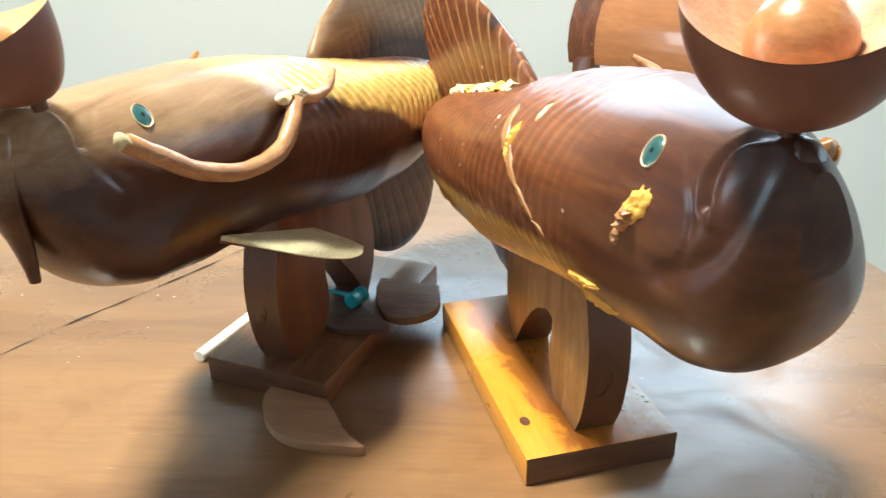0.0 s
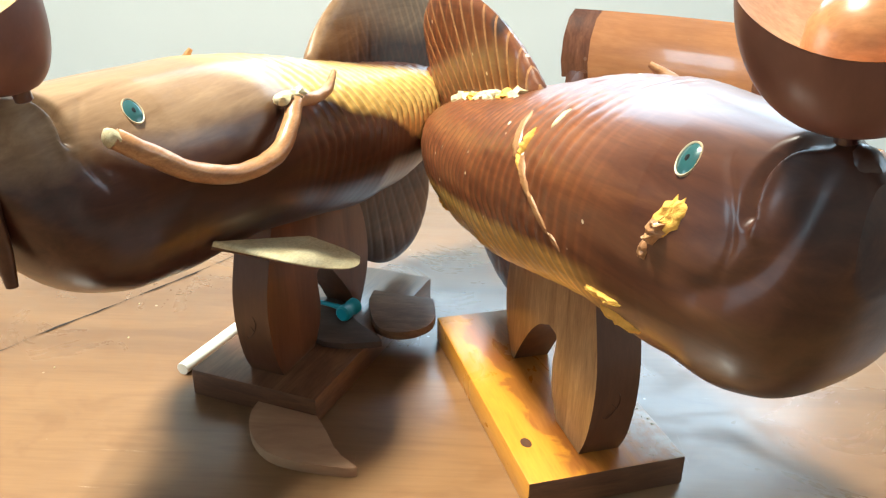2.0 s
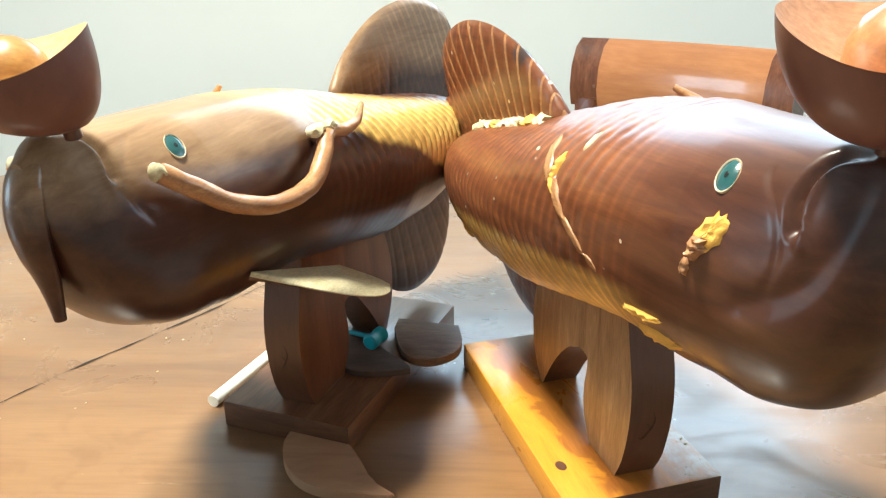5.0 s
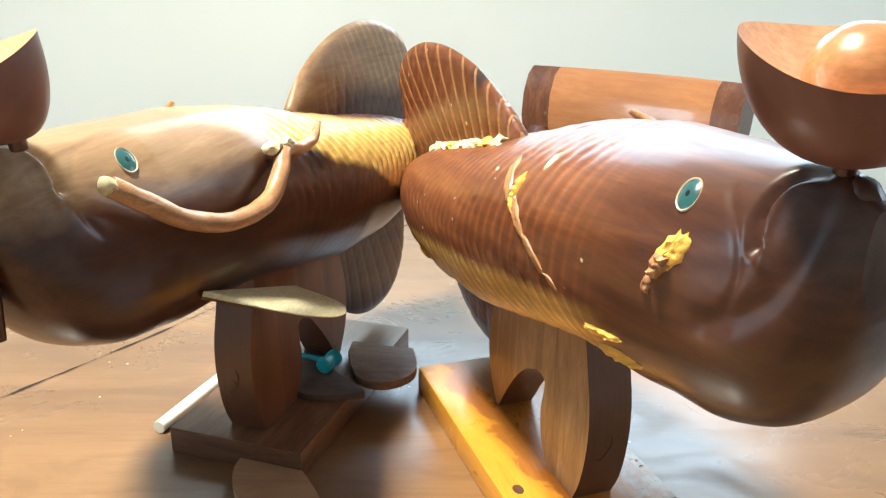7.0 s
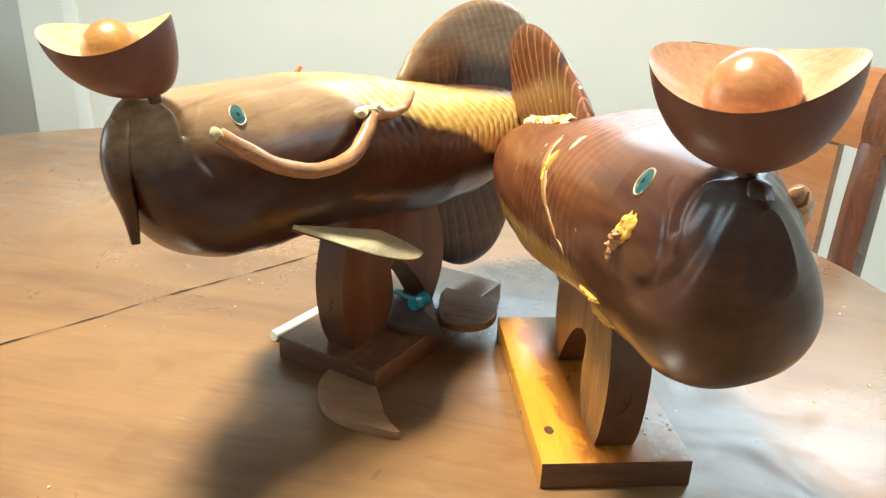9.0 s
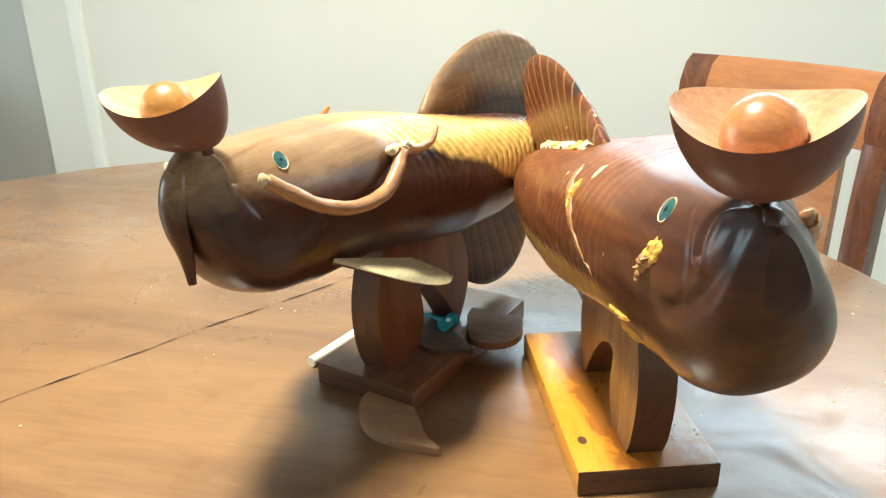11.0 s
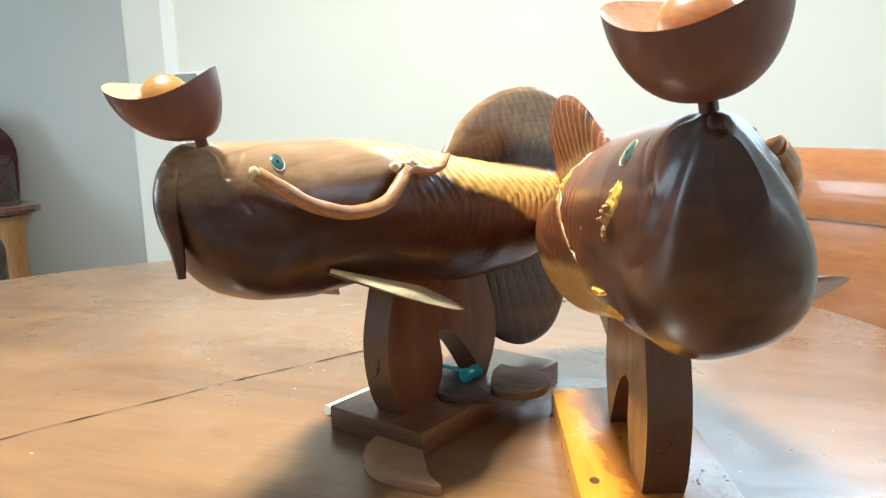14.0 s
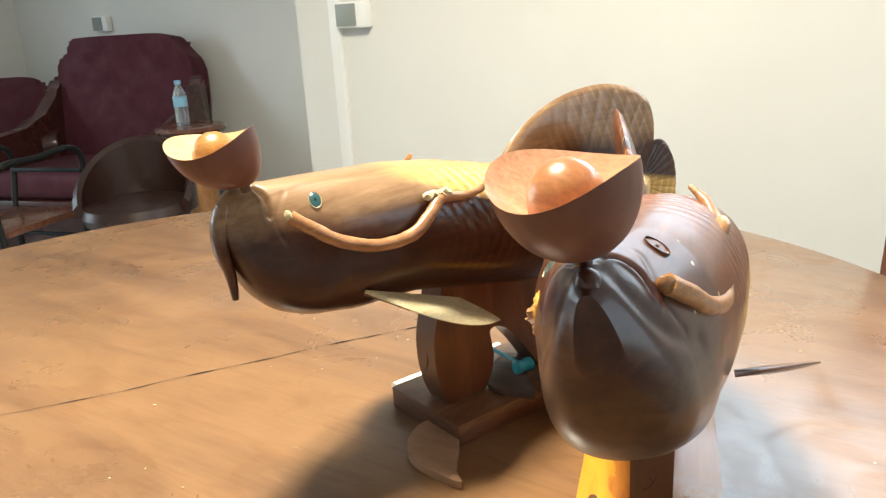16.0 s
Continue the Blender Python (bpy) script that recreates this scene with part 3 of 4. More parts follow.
def tub_chair(m):
    tc = tagged(empty("tub_chair", m), "dark brown leather tub chair on a black tube frame", "chair")
    bm = bmesh.new()
    lathe(bm, [(0.20, 0.40), (0.27, 0.415), (0.285, 0.45), (0.27, 0.485), (0.2, 0.50)], 36)
    part("seat", bm, LEATHER, tc)
    bm = bmesh.new()
    rings = []
    for k in range(25):
        a = radians(-110 + 220 * k / 24)
        h = 0.5 + 0.24 * math.cos(a / 1.25)
        c, s = math.cos(a), math.sin(a)
        rings.append([((0.27 + d) * c, (0.27 + d) * s, z) for d, z in ((0, 0.45), (0, h - 0.02), (0.02, h), (0.045, h - 0.02), (0.045, 0.45))])
    skin(bm, rings)
    part("backrest", bm, LEATHER, tc)
    for k in range(4):
        a = radians(45 + 90 * k)
        bm = bmesh.new()
        tube(bm, [(0.2 * math.cos(a), 0.2 * math.sin(a), 0.41), (0.24 * math.cos(a), 0.24 * math.sin(a), 0.2), (0.27 * math.cos(a), 0.27 * math.sin(a), 0.0)], [0.012, 0.012], seg=10)
        part("leg", bm, BLACK, tc)


tub_chair(pose(-2.62, 1.94, 0, 0, 0, 130) @ Matrix.Diagonal((0.8, 0.8, 1, 1)))


def tube_frame(m):
    tf = tagged(empty("metal_frame_chair", m), "black metal tube chair frame with dark wooden seat", "chair")
    for sy in (-0.2, 0.2):
        bm = bmesh.new()
        tube(bm, [(-0.22, sy, 0.0), (-0.2, sy, 0.35), (-0.24, sy, 0.68), (0.0, sy, 0.7), (0.24, sy, 0.66), (0.25, sy, 0.3), (0.26, sy, 0.0)], [0.014, 0.014], seg=10)
        part("side_frame", bm, BLACK, tf)
    for sx, z in ((-0.21, 0.3), (0.25, 0.3), (-0.235, 0.6)):
        bm = bmesh.new()
        tube(bm, [(sx, -0.2, z), (sx, 0.0, z), (sx, 0.2, z)], [0.011, 0.011], seg=8)
        part("crossbar", bm, BLACK, tf)
    bm = bmesh.new()
    box(bm, (0.42, 0.38, 0.03), (0, 0, 0.42), 0.008)
    part("seat", bm, CHAIR_DARK, tf)


tube_frame(pose(-3.13, 1.66, 0, 0, 0, -73))

# ---------------------------------------------------------------- fish statues
X_ST = (-0.205, -0.19, -0.165, -0.14, -0.11, -0.05, 0.02, 0.09, 0.16, 0.22, 0.27, 0.30, 0.318, 0.328, 0.332)
Z_TOP = (0.222, 0.232, 0.241, 0.248, 0.254, 0.263, 0.277, 0.2935, 0.303, 0.306, 0.308, 0.3105, 0.310, 0.304, 0.295)
Z_BOT = (0.200, 0.196, 0.186, 0.160, 0.146, 0.140, 0.143, 0.158, 0.172, 0.172, 0.180, 0.193, 0.213, 0.240, 0.268)
HALF = (0.010, 0.027, 0.046, 0.059, 0.067, 0.075, 0.079, 0.074, 0.068, 0.058, 0.0475, 0.0375, 0.028, 0.017, 0.006)


XU = np.linspace(-0.205, 0.332, 216)
XF = np.concatenate([np.linspace(-0.205, 0.2, 190), np.linspace(0.2015, 0.332, 120)])
SMOOTH = np.exp(-np.linspace(-2, 2, 13) ** 2)
SMOOTH /= SMOOTH.sum()


def smoothed(vals):
    v = np.interp(XU, X_ST, vals)
    return np.interp(XF, XU, np.convolve(np.pad(v, 6, mode="edge"), SMOOTH, "valid"))


ZT, ZB, HW = smoothed(Z_TOP), smoothed(Z_BOT), smoothed(HALF)


def surface_y(x, z):
    """Half the body's width at a height."""
    zt, zb, w = (float(np.interp(x, XF, a)) for a in (ZT, ZB, HW))
    s = max(-1.0, min(1.0, (z - (zt + zb) / 2) / ((zt - zb) / 2)))
    sn = abs(s) ** (1 / 0.85)
    return w * max(0.0, 1 - sn * sn) ** 0.425 * (1 - 0.34 * max(0.0, min(1.0, (x - 0.24) / 0.07)) * s)


def surface_normal(x, z, sy):
    """Outward normal of the body's side."""
    h = 0.004
    dx = (surface_y(x + h, z) - surface_y(x - h, z)) / (2 * h)
    dz = (surface_y(x, z + h) - surface_y(x, z - h)) / (2 * h)
    return Vector((-dx, sy, -dz)).normalized()


def torn_patch(bm, x, z, length, width, turn, height, mat, seed, sy=-1, bend=(-0.020, -0.006)):
    """A ragged raised patch of torn wood on the body's side."""
    ca, sa = math.cos(radians(turn)), math.sin(radians(turn))
    rings = []
    for j in range(7):
        r = 1 - j / 6.5
        ring = []
        for i in range(30):
            a = math.tau * i / 30
            rag = 1 + 0.35 * noise.noise(Vector((math.cos(a) * 2, math.sin(a) * 2, seed * 1.7))) + 0.25 * noise.noise(Vector((math.cos(a) * 7, math.sin(a) * 7, seed)))
            u, v = length / 2 * r * rag * math.cos(a), width / 2 * r * rag * math.sin(a)
            px, pz = x + u * ca - v * sa, z + u * sa + v * ca
            lift = -0.0008 if j == 0 else height * min(1.0, 2.4 * (1 - r)) * (0.7 + 0.6 * noise.noise(Vector((px * 260, pz * 500, seed))))
            n = surface_normal(px, pz, sy)
            ring.append(Vector((px, sy * surface_y(px, pz) + bent(px, bend), pz)) + n * lift)
        rings.append(ring)
    skin(bm, rings, mat)


def near_line(x, z, line):
    best = 1.0
    for (x0, z0), (x1, z1) in zip(line, line[1:]):
        dx, dz = x1 - x0, z1 - z0
        u = max(0.0, min(1.0, ((x - x0) * dx + (z - z0) * dz) / (dx * dx + dz * dz)))
        best = min(best, math.hypot(x - x0 - u * dx, z - z0 - u * dz))
    return best


LIP_CUT = [tuple(p) for p in spline([(0.312, 0.311), (0.302, 0.3085), (0.2968, 0.301), (0.2965, 0.293), (0.2985, 0.284)], 12)]
LIP = [tuple(p) for p in spline([(0.314, 0.309), (0.3035, 0.305), (0.3008, 0.297), (0.3005, 0.289), (0.303, 0.278)], 12)]
GILL = [tuple(p) for p in spline([(0.279, 0.300), (0.290, 0.288), (0.2945, 0.276), (0.2938, 0.266), (0.290, 0.258)], 16)]
JAW = [tuple(p) for p in spline([(0.280, 0.248), (0.288, 0.2515), (0.300, 0.2585), (0.309, 0.268), (0.315, 0.281), (0.3175, 0.296), (0.316, 0.309)], 16)]


def bent(x, bend):
    """Sideways sweep of the log: tail and head each turn a little."""
    tail, head = bend
    return tail * (max(0.0, 0.02 - x) / 0.22) ** 1.6 + head * min(1.25, max(0.0, (x - 0.17) / 0.1))


def fin_sheet(bm, base, tip, thick, rays, bend, groove=0, mat=0, nu=121, nv=26, ridge=0.0011, power=4):
    """A carved fin between a base line and a tip line in x, z, with rays cut into both sides and a rounded edge."""
    b, t = spline(base, nu), spline(tip, nu)
    for side in (-1, 1):
        grid = []
        for i in range(nu):
            u = i / (nu - 1)
            row = []
            for j in range(nv):
                v = (j / (nv - 1)) ** 0.8
                x, z = b[i] * (1 - v) + t[i] * v
                th = thick / 2 * math.sqrt(max(0.0, 1 - v ** power)) * (1 - 0.25 * v) * max(0.0, 1 - abs(2 * u - 1) ** 14) ** 0.5
                saw = (u * rays) % 1.0
                cut = ridge * (math.exp(-(saw / 0.16) ** 2) + math.exp(-((1 - saw) / 0.10) ** 2)) * min(1.0, 4 * v) * (th > 0.0015)
                row.append(bm.verts.new((x, bent(x, bend) + side * max(0.0, th - cut), z)))
            grid.append(row)
        for i in range(nu - 1):
            for j in range(nv - 1):
                q = (grid[i][j], grid[i + 1][j], grid[i + 1][j + 1], grid[i][j + 1])
                bm.faces.new(q if side > 0 else q[::-1]).material_index = groove if (i * rays / (nu - 1)) % 1.0 < 0.12 and j > 2 else mat


def leaf_blade(bm, root_a, root_b, tip, out, thick, mats=(0, 0), n=14):
    """A thin side fin: from a root line to a rounded outer edge."""
    a, b, t, o = (Vector(p) for p in (root_a, root_b, tip, out))
    edge = spline([a, (a + o) / 2 + (o - (a + b) / 2) * 0.22, o, (o + t) / 2 + (o - (a + b) / 2) * 0.10, t], 3 * n)
    root = [a.lerp(b, k / (3 * n - 1)) for k in range(3 * n)]
    nrm = (b - a).cross(o - a).normalized()
    if nrm.z < 0:
        nrm = -nrm
    tops, lows = [], []
    for r, e in zip(root, edge):
        e = Vector(e)
        tr, lr = [], []
        for k in range(7):
            v = k / 6
            th = thick / 2 * math.sqrt(max(0.02, 1 - v ** 3))
            p = r.lerp(e, v)
            tr.append(bm.verts.new(p + nrm * th))
            lr.append(bm.verts.new(p - nrm * th))
        tops.append(tr)
        lows.append(lr)
    for g, mt, flip in ((tops, mats[0], False), (lows, mats[1], True)):
        for p, q in zip(g, g[1:]):
            for k in range(6):
                f = (p[k], q[k], q[k + 1], p[k + 1])
                bm.faces.new(f[::-1] if flip else f).material_index = mt
    for i in range(len(tops) - 1):
        bm.faces.new((tops[i][6], tops[i + 1][6], lows[i + 1][6], lows[i][6])).material_index = mats[0]


def fish_statue(m, mat, bend, broken, label):
    bm = bmesh.new()
    seg = 192
    rings = []
    for i, x in enumerate(XF):
        zt, zb, w = ZT[i], ZB[i], HW[i]
        ring = []
        for k in range(seg):
            a = math.tau * k / seg
            s, c = math.sin(a), math.cos(a)
            sy, cy = math.copysign(abs(s) ** 0.85, s), math.copysign(abs(c) ** 0.85, c)
            egg = 1 - 0.34 * max(0.0, min(1.0, (x - 0.24) / 0.07)) * sy
            y, z = w * cy * egg, (zt + zb) / 2 + (zt - zb) / 2 * sy
            # carved scale rows on the rear, lines of mouth and gill on the head
            row = (x - 0.35 * abs(z - 0.23)) / 0.0118
            fade = max(0.0, min(1.0, ((0.20 if broken else 0.15) - x - 0.25 * max(0.0, 0.23 - z)) / 0.05)) * min(1.0, max(0.0, (x + 0.19) / 0.03)) * (0.75 if broken else max(0.08, min(1.0, (z - 0.195) / 0.025)))
            d = -0.0017 * fade * abs(2 * (row % 1.0) - 1) ** 2.5
            cell = (a / math.tau * 26 + 0.5 * (int(row // 1) % 2)) % 1.0
            d -= 0.0006 * fade * abs(cell - 0.5) * 2
            d += 0.0007 * noise.noise(Vector((x * 30, y * 30, z * 30)))
            if x > 0.24:
                side = min(1.0, abs(c) * 2.6)
                d -= 0.0046 * math.exp(-(near_line(x, z, LIP_CUT) / 0.0026) ** 2) * side
                d += (0.0013 if broken else 0.0010) * math.exp(-(near_line(x, z, LIP) / 0.0022) ** 2) * side
                d -= (0.0017 if broken else 0.0) * math.exp(-(near_line(x, z, JAW) / 0.0055) ** 2) * side
                d -= 0.0006 * math.exp(-(near_line(x, z, GILL) / 0.0019) ** 2) * side
            nl = Vector((0, c / max(w, 0.01), s / max((zt - zb) / 2, 0.01))).normalized()
            ring.append((x, y + nl.y * d + bent(x, bend), z + nl.z * d))
        rings.append(ring)
    skin(bm, rings, 0)
    # dorsal, anal and tail fins
    fin_sheet(bm, [(0.012, 0.262), (-0.06, 0.246), (-0.13, 0.236), (-0.20, 0.222)],
              [(0.008, 0.276), (-0.017, 0.302), (-0.056, 0.325), (-0.103, 0.339), (-0.155, 0.341), (-0.200, 0.327), (-0.222, 0.300), (-0.222, 0.240)], 0.020, 15, bend, 2 if broken else 0, ridge=0.0012 if broken else 0.0004)
    fin_sheet(bm, [(0.005, 0.146), (-0.06, 0.15), (-0.12, 0.168), (-0.17, 0.195)],
              [(-0.012, 0.128), (-0.03, 0.085), (-0.07, 0.05), (-0.115, 0.034), (-0.16, 0.042), (-0.187, 0.075), (-0.194, 0.12), (-0.19, 0.17)], 0.020, 14, bend, ridge=0.0005)
    fin_sheet(bm, [(-0.195, 0.228), (-0.198, 0.22), (-0.2, 0.21), (-0.198, 0.2)],
              [(-0.212, 0.262), (-0.238, 0.262), (-0.255, 0.235), (-0.258, 0.2), (-0.25, 0.165), (-0.215, 0.15)], 0.016, 13, bend)
    # eyes
    for sy in (-1, 1):
        ex, ez = (0.259, 0.2965) if broken else (0.257, 0.290)
        n = surface_normal(ex, ez, sy)
        c = Vector((ex, sy * surface_y(ex, ez) + bent(ex, bend), ez)) - n * 0.0006
        q = n.to_track_quat("Z", "Y").to_matrix().to_4x4()
        em = Matrix.Translation(c) @ q @ Matrix.Diagonal((0.56, 0.78, 0.7, 1))
        if broken and sy > 0:
            # only scribed, never inlaid
            lathe(bm, [(0.0105, -0.002), (0.0105, 0.0021), (0.0102, 0.0021), (0.0100, -0.002), (0.0105, -0.002)], 28, 6, em)
            lathe(bm, [(0.0015, 0.0), (0.0014, 0.0019), (0.0008, 0.0021)], 12, 6, em)
            continue
        lathe(bm, [(0.0106, -0.004), (0.0106, 0.0006), (0.0102, 0.0016), (0.0094, 0.0012), (0.0092, -0.001)], 28, 4, em)
        lathe(bm, [(0.0093, -0.003), (0.0092, 0.0008), (0.0064, 0.0020), (0.0028, 0.0024)], 28, 3, em)
        lathe(bm, [(0.0020, 0.001), (0.0019, 0.0027), (0.0008, 0.0029)], 16, 5, em)
    # long curved side barbels, and the leaf-like chin barbel
    for sy in (-1, 1):
        if broken and sy < 0:
            torn_patch(bm, 0.262, 0.275, 0.024, 0.014, 50, 0.0022, 1, 1)
            torn_patch(bm, 0.256, 0.268, 0.017, 0.010, 50, 0.0055, 2, 2)
            torn_patch(bm, 0.249, 0.257, 0.010, 0.006, 70, 0.0018, 2, 3)
            torn_patch(bm, 0.106, 0.277, 0.030, 0.0080, -38, 0.0008, 2, 4)
            torn_patch(bm, 0.121, 0.276, 0.015, 0.0065, 80, 0.0026, 1, 5)
            torn_patch(bm, 0.131, 0.263, 0.032, 0.0075, -45, 0.0012, 2, 6)
            torn_patch(bm, 0.122, 0.268, 0.014, 0.0050, -40, 0.0018, 1, 12)
            torn_patch(bm, 0.151, 0.246, 0.032, 0.0060, -42, 0.0006, 2, 7)
            torn_patch(bm, 0.168, 0.233, 0.014, 0.0045, -42, 0.0006, 2, 13)
            torn_patch(bm, 0.141, 0.291, 0.008, 0.0045, 60, 0.0012, 7, 8)
            continue
        inn = -0.012 if broken else 0.0
        pts = [(0.290, sy * 0.051, 0.284), (0.276, sy * 0.060, 0.272), (0.255, sy * 0.067, 0.257), (0.222, sy * 0.075, 0.246), (0.188, sy * 0.079, 0.248),
               (0.164, sy * 0.077, 0.262), (0.146, sy * 0.072, 0.2725), (0.118, sy * 0.070, 0.2685), (0.095, sy * 0.068, 0.271), (0.080, sy * 0.066, 0.280)]
        if broken or sy < 0:
            pts[-2:] = [(0.095, sy * 0.064, 0.281), (0.086, sy * 0.056, 0.291 if broken else 0.2945)]
        pts = [(px, py + inn * (2.0 if px > 0.15 else 0.9), pz) for px, py, pz in pts]
        tube(bm, pts, [0.0058, 0.0060, 0.0060, 0.0060, 0.0061, 0.0058, 0.0054, 0.0046, 0.0040, 0.0020], 2, 14, 80, 0.12)
        blob(bm, (0.2915, sy * 0.0505 + inn * 2.0, 0.2845), (0.0028, 0.0058, 0.0058) if not broken else (0.002, 0.005, 0.005), 7 if not broken else 2, 4, 0.4)
        for k in range(0 if broken else 4):
            blob(bm, (0.158 - 0.006 * k, sy * (0.068 + 0.001 * k) + inn * 0.7, 0.276 + 0.001 * (k % 2)), (0.006, 0.006, 0.004), 7, 11 + k, 0.5)
    if broken:
        blob(bm, (0.3215, -0.0065, 0.2970), (0.0080, 0.0075, 0.0120), 0, 3, 0.10, 3)
    else:
        rings = []
        for (x, z, wy, wx) in ((0.318, 0.304, 0.006, 0.005), (0.328, 0.292, 0.011, 0.007), (0.334, 0.272, 0.013, 0.007), (0.334, 0.252, 0.0115, 0.006), (0.331, 0.236, 0.008, 0.005), (0.330, 0.222, 0.005, 0.004), (0.330, 0.211, 0.0035, 0.003)):
            rings.append([(x + wx * math.cos(math.tau * k / 16), wy * math.sin(math.tau * k / 16), z) for k in range(16)])
        rings = [[tuple(p) for p in r] for r in np.stack([spline(np.array(rings)[:, k], 30) for k in range(16)], 1)]
        skin(bm, rings, 0)
    # side fins low on the body
    for sy in (-1, 1):
        if broken and sy < 0:
            torn_patch(bm, 0.207, 0.2165, 0.040, 0.0060, 6, 0.0030, 1, 9)
            torn_patch(bm, 0.215, 0.204, 0.040, 0.0100, 6, 0.0035, 1, 10)
            torn_patch(bm, -0.085, 0.175, 0.030, 0.006, -10, 0.0025, 1, 11)
            for k in range(24):
                px = -0.145 + 0.006 * k
                zt = float(np.interp(px, XF, ZT))
                blob(bm, (px, bent(px, bend) - 0.012 + 0.002 * math.sin(k * 3.7), zt - 0.001), tuple(q * (0.45 + 0.9 * abs(math.sin(k * 7.3))) for q in (0.0075, 0.005, 0.0035)), 7 if k % 4 else 1, k + 120, 1.1)
            continue
        if broken:
            leaf_blade(bm, (0.215, 0.050, 0.197), (0.130, 0.055, 0.158), (0.100, 0.088, 0.142), (0.160, 0.104, 0.172), 0.005, (6, 6))
            continue
        leaf_blade(bm, (0.228, sy * 0.050, 0.198), (0.125, sy * 0.055, 0.161), (0.096, sy * 0.083, 0.137), (0.162, sy * 0.102, 0.159), 0.006, (7, 6))
    return tagged(finish("fish_statue", bm, [mat, TORN, TWIG, TEAL, RING, PUPIL, STAND, CREAM], m=m), label, "statue", "pair of fish statues")


fish_statue(pose(-0.1293, 0.7772, TOP, 0, 0, -107.9) @ pose(0, 0, 0, 0, 1.43, 0) @ pose(0, 0, 0.22, 2.3) @ pose(0, 0, -0.22), FISH_A, (0.026, 0.0), False,
            "carved brown fish statue with yellow sapwood back and barbels")
fish_statue(pose(0.0696, 0.6662, TOP, 0, 0, -71.84) @ pose(0, 0, 0, 0, -1.78, 0) @ pose(0, 0, 0.22, 13.0) @ pose(0, 0, -0.22), FISH_B, (-0.020, -0.006), True,
            "carved brown fish statue with torn yellow breaks and dust")

# ---------------------------------------------------------------- pedestals


def pedestal(m, board_mat, bracket_mat, length, leg, label):
    pd = tagged(empty("pedestal", m), label, "pedestal", "pedestals of the statues")
    bm = bmesh.new()
    box(bm, (length, 0.123, 0.025), (0.126 - length / 2, 0, 0.0125), 0.0022)
    bmesh.ops.recalc_face_normals(bm, faces=bm.faces)
    # board ends get the darker end grain with their shade painted in
    for f in bm.faces:
        f.material_index = int(abs(f.normal.x) > 0.9)
    part("base_board", bm, [board_mat, BOARD_END], pd)
    if board_mat is BOARD_ORANGE:
        bm = bmesh.new()
        lathe(bm, [(0.0042, 0.0), (0.004, 0.0003), (0.002, 0.0004)], 18, 0, pose(0.082, -0.047, 0.0249) @ Matrix.Diagonal((1.4, 1, 1, 1)))
        part("knot", bm, STAND, pd, "small dark knot")
    bm = bmesh.new()
    out = [(0.104, 0.0248), (0.113, 0.045), (0.119, 0.075), (0.119, 0.105), (0.112, 0.135), (0.104, 0.165), (0.02, 0.158), (-0.035, 0.152)]
    rear = spline([(-0.035, 0.152), (-0.052, 0.118), (-0.060, 0.085), (-0.056, 0.055), (-0.040, 0.0248)], 14)
    arch = spline([(-0.034, 0.0248), (-0.016, 0.052), (0.004, 0.076), (0.026 + leg / 2, 0.093), (0.046 + leg, 0.098), (0.053 + leg, 0.092)], 14)
    back = spline([(0.053 + leg, 0.092), (0.048 + leg, 0.075), (0.048 + leg, 0.055), (0.053 + leg, 0.038), (0.062 + leg, 0.0248)], 10)
    front = spline(out[:6], 16)
    prism(bm, [*front, out[6], *rear, *arch, *back[1:]], 0.033, 0.0012, 0, pose(0, 0.002, 0))
    bmesh.ops.recalc_face_normals(bm, faces=bm.faces)
    # shade painted by facing: front and edge faces take the darker wood
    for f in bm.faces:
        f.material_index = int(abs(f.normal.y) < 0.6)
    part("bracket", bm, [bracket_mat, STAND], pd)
    bm = bmesh.new()
    loop = spline([(0.118, -0.006, 0.082), (0.1195, 0.003, 0.086), (0.1195, 0.005, 0.076), (0.118, -0.003, 0.064), (0.117, -0.007, 0.070), (0.1185, -0.002, 0.077), (0.1195, 0.004, 0.072)], 40)
    tube(bm, loop, [0.00035, 0.00035], 0, 6, 40)
    part("pencil_mark", bm, PENCIL, pd, "faint dark pencil mark")
    return pd


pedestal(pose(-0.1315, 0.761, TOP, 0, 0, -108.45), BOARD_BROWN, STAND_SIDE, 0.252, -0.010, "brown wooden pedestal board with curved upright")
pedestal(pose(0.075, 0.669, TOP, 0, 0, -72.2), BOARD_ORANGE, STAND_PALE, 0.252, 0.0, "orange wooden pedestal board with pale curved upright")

# ---------------------------------------------------------------- ingot bowls


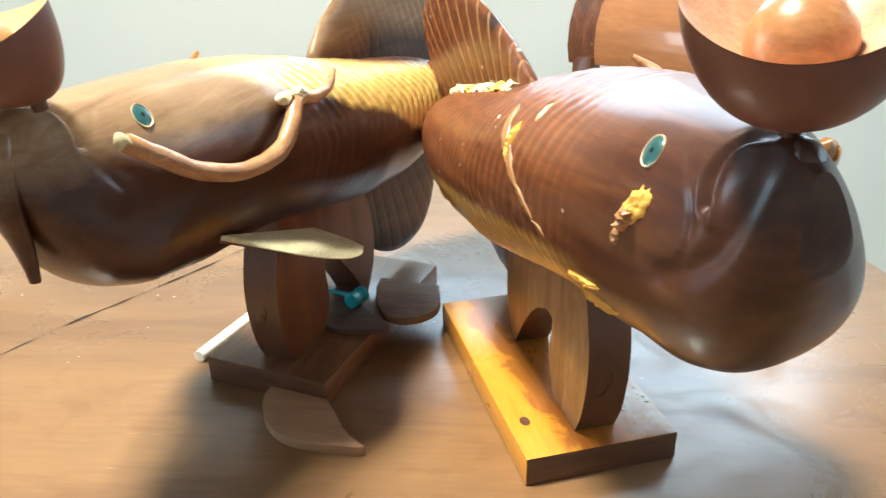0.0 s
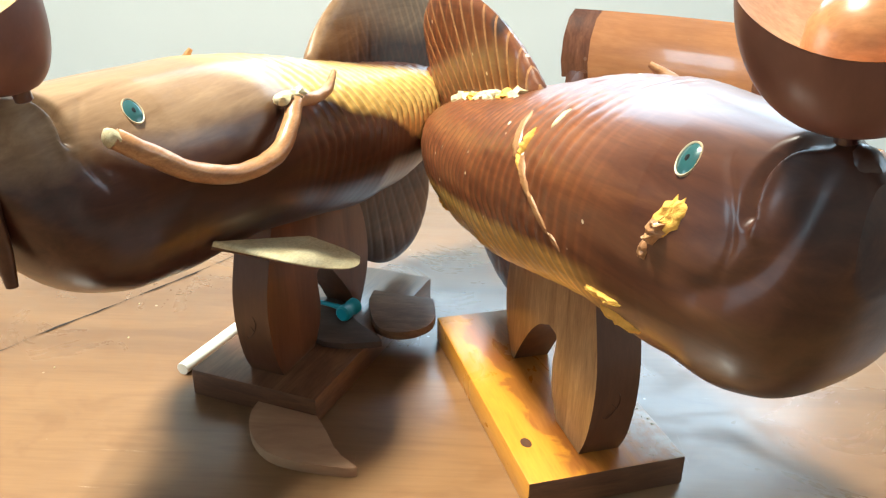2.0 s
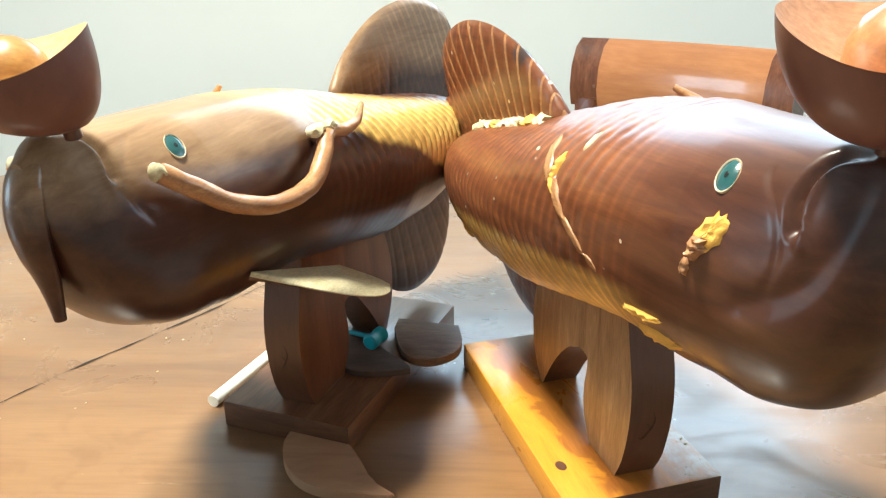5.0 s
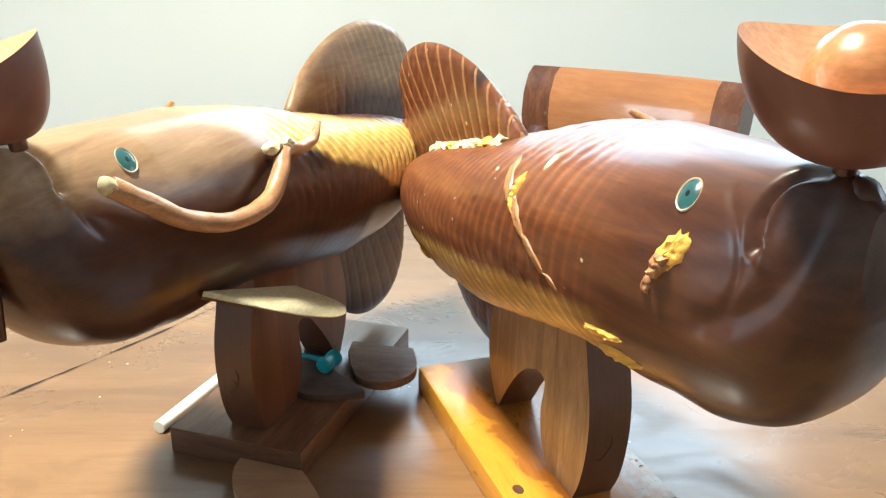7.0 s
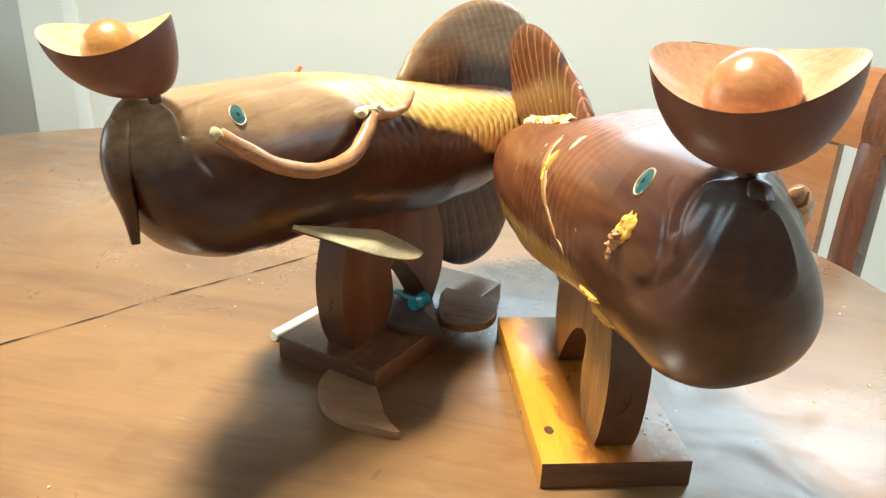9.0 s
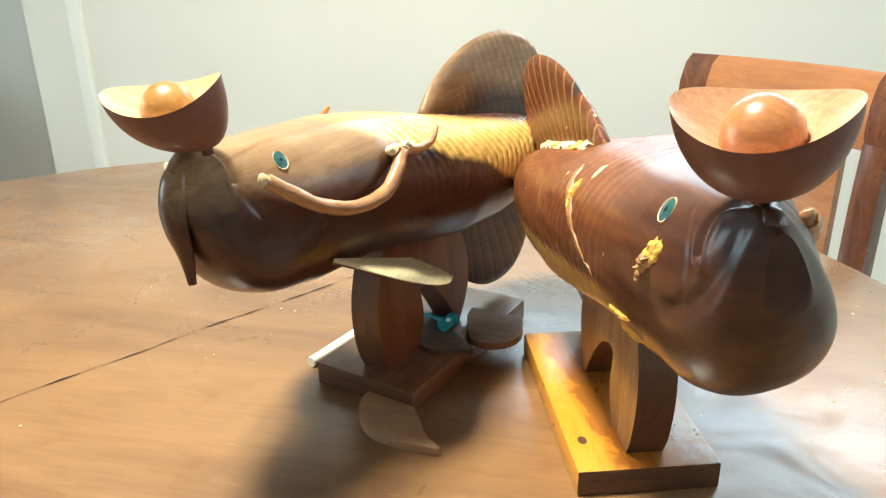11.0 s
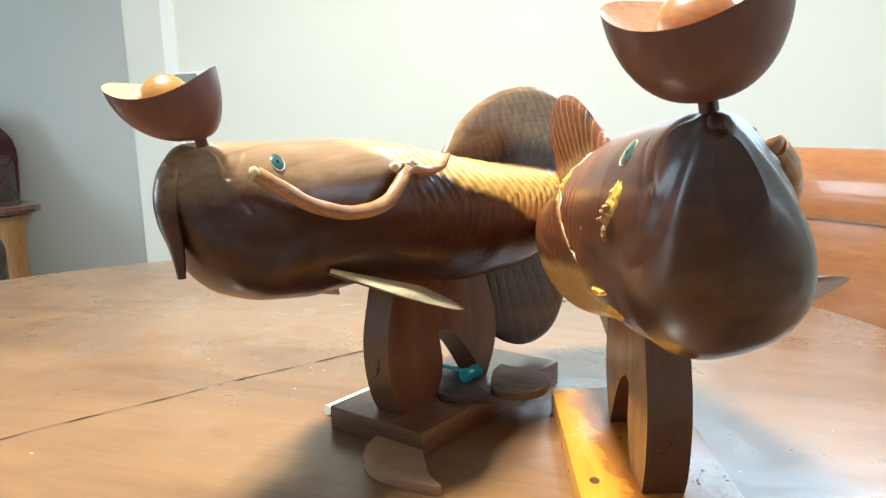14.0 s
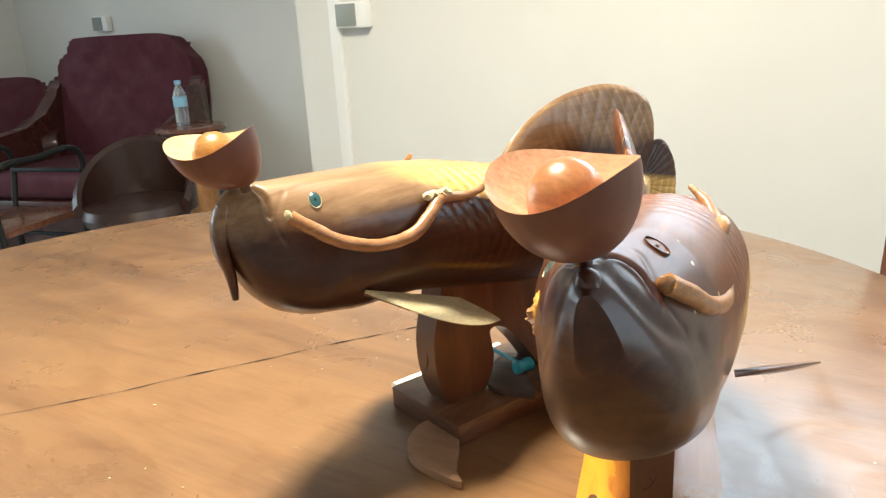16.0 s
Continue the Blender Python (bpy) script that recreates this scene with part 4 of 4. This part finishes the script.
def ingot_bowl(m, outside, inside, knob, lean, label):
    ib = tagged(empty("ingot_bowl", m), label, "bowl", "ingot bowls")
    bm = bmesh.new()
    seg, a, b = 72, 0.0405, 0.0315

    def rim(c):
        return 0.0330 + 0.0094 * abs(c) ** 2.1

    rings = []
    for k in range(15):
        v = k / 14
        ring = []
        for i in range(seg):
            c, s = math.cos(math.tau * i / seg), math.sin(math.tau * i / seg)
            r = math.sin(v * math.pi / 2) ** 0.86
            r = 0.10 + 0.90 * r
            ring.append((a * c * r + lean * (1 - v) ** 1.6, b * s * r, rim(c) * (1 - math.cos(v * math.pi / 2)) ** 0.92))
        rings.append(ring)
    skin(bm, rings, 0)
    bm.faces.ensure_lookup_table()
    bmesh.ops.delete(bm, geom=[bm.faces[-1]], context="FACES_ONLY")
    part("shell", bm, outside, ib)
    bm = bmesh.new()
    lathe(bm, [(0.0036, -0.0055), (0.0044, -0.0050), (0.0044, -0.0012), (0.0060, 0.0012)], 20, 0, pose(lean, 0, 0))
    part("foot", bm, SOFA_WOOD, ib, "small dark turned foot")
    bm = bmesh.new()
    rings = []
    for k in range(11):
        v = 1 - k / 10
        ring = []
        for i in range(seg):
            c, s = math.cos(math.tau * i / seg), math.sin(math.tau * i / seg)
            h = 0.0175 + (rim(c) - 0.0175) * v ** 1.5
            ring.append((a * c * v * (1 if k else 1.0) + (0.0004 * c if k else 0), b * s * v + 1e-5 * s, h + (0 if k else 0.0002)))
        rings.append(ring)
    rings[-1] = [(0.004 * math.cos(math.tau * i / seg), 0.004 * math.sin(math.tau * i / seg), 0.024) for i in range(seg)]
    skin(bm, rings[:-1], 0, caps=False)
    part("hollow", bm, inside, ib, "smooth paler hollow")
    bm = bmesh.new()
    lathe(bm, [(0.0186, 0.0), (0.0191, 0.006), (0.0178, 0.0135), (0.0138, 0.0193), (0.0083, 0.0230), (0.0032, 0.0245)], 40, 0, pose(0, 0, 0.0185))
    part("knob", bm, knob, ib, "polished round knob")
    return ib


ingot_bowl(Matrix.Translation((-0.227, 0.462, 1.054)) @ Matrix.Rotation(radians(13), 4, Vector((0.96, -0.26, 0))) @ pose(0, 0, 0, 0, 0, 16) @ Matrix.Diagonal((1, 1, 1.13, 1)), BOWL_RED, BOWL_GOLD, KNOB_GOLD, 0.017, "small ingot-shaped wooden bowl with honey-coloured hollow on a statue's mouth")
ingot_bowl(Matrix.Translation((0.138, 0.367, 1.0705)) @ Matrix.Rotation(radians(-6), 4, "Y") @ Matrix.Rotation(radians(14.5), 4, Vector((0.98, -0.18, 0))) @ pose(0, 0, 0, 0, 0, -20) @ Matrix.Diagonal((1, 1, 1.13, 1)), BOWL_RED, BOWL_IN, KNOB_RED, 0.0, "small ingot-shaped reddish wooden bowl on a statue's mouth")

# ---------------------------------------------------------------- small things on the table


def fin_offcut(name, outline, thick, m, label, mat=None):
    bm = bmesh.new()
    prism(bm, outline, thick, 0.001, 0, pose(0, 0, 0, -90))
    ob = finish(name, bm, mat or SCRAP, m=m)
    return tagged(ob, label, "wood piece")


leaf = [tuple(p) for p in spline([(-0.163, 0.652), (-0.168, 0.625), (-0.160, 0.596), (-0.140, 0.573), (-0.110, 0.563), (-0.071, 0.560), (-0.088, 0.577), (-0.100, 0.600), (-0.116, 0.626), (-0.140, 0.645), (-0.163, 0.652)], 44)][:-1]
fin_offcut("carved_leaf_fin", [(x + 0.12, y - 0.60) for x, y in leaf], 0.009, pose(-0.12, 0.60, TOP + 0.0048), "loose brown leaf-shaped carved fin lying on the table", PALE)
half = [tuple(p) for p in spline([(0.028, 0.030), (0.032, -0.008), (0.023, -0.031), (0.002, -0.042), (-0.016, -0.037), (-0.028, -0.016), (-0.037, 0.024)], 30)] + [(-0.035, 0.046), (-0.004, 0.036)]
fin_offcut("half_round_offcut", half, 0.008, pose(-0.055, 0.765, TOP + 0.0292), "half-round brown carved fin lying half over the board's edge")
chip = [tuple(p) for p in spline([(-0.036, 0.030), (-0.006, 0.034), (0.018, -0.011), (0.046, -0.044), (0.042, -0.053), (-0.006, -0.054), (-0.032, -0.010)], 30)]
fin_offcut("carved_fin_piece", chip, 0.006, pose(-0.118, 0.760, TOP + 0.0283), "loose dark carved fin piece on the pedestal board", CHIP)

bm = bmesh.new()
tube(bm, [(-0.250, 0.690, TOP + 0.0062), (-0.222, 0.772, TOP + 0.0062), (-0.196, 0.850, TOP + 0.0062)], [0.0058, 0.006, 0.0058], 0, 16, 12)
tagged(finish("glue_stick", bm, GLUE), "milky white glue stick lying beside the pedestal", "glue stick")

hm = tagged(empty("toy_mallet", pose(-0.106, 0.752, TOP + 0.0318, 0, 0, 155)), "small turquoise plastic mallet lying on a carved fin", "mallet")
bm = bmesh.new()
lathe(bm, [(0.006, -0.012), (0.0078, -0.0105), (0.0078, -0.005), (0.0068, -0.003), (0.0068, 0.003), (0.0078, 0.005), (0.0078, 0.0105), (0.006, 0.012)], 20, 0, pose(0, 0, 0.0082, 90, 0, 0))
part("head", bm, BLUE, hm)
bm = bmesh.new()
tube(bm, [(0.004, 0, 0.0082), (0.03, 0, 0.008), (0.06, 0, 0.0065)], [0.0026, 0.0022, 0.0026], 0, 10, 10)
part("handle", bm, BLUE, hm)

# crumbs of sawdust over the table and on the orange board
bm = bmesh.new()
rnd = random.Random(4)
for k in range(46):
    if k < 26:
        px, py, pz, r = -0.55 + 1.0 * rnd.random(), 0.35 + 0.75 * rnd.random(), TOP + 0.0006, 0.0008 + 0.0010 * rnd.random()
        if math.hypot(px - 0.07, py - 0.67) < 0.17 or math.hypot(px + 0.13, py - 0.76) < 0.17:
            continue
    else:
        c = Vector((0.075, 0.669)) + Vector((0.306, -0.952)) * (0.06 + 0.06 * rnd.random()) + Vector((0.952, 0.306)) * (0.025 + 0.033 * rnd.random())
        px, py, pz, r = c.x, c.y, TOP + 0.0255, 0.0004 + 0.0007 * rnd.random()
    blob(bm, (px, py, pz), (r, r * 1.4, r * 0.7), 0, k, 0.5, 1)
tagged(finish("sawdust", bm, CREAM), "pale crumbs of sawdust scattered on table and board", "sawdust", kind="stuff")
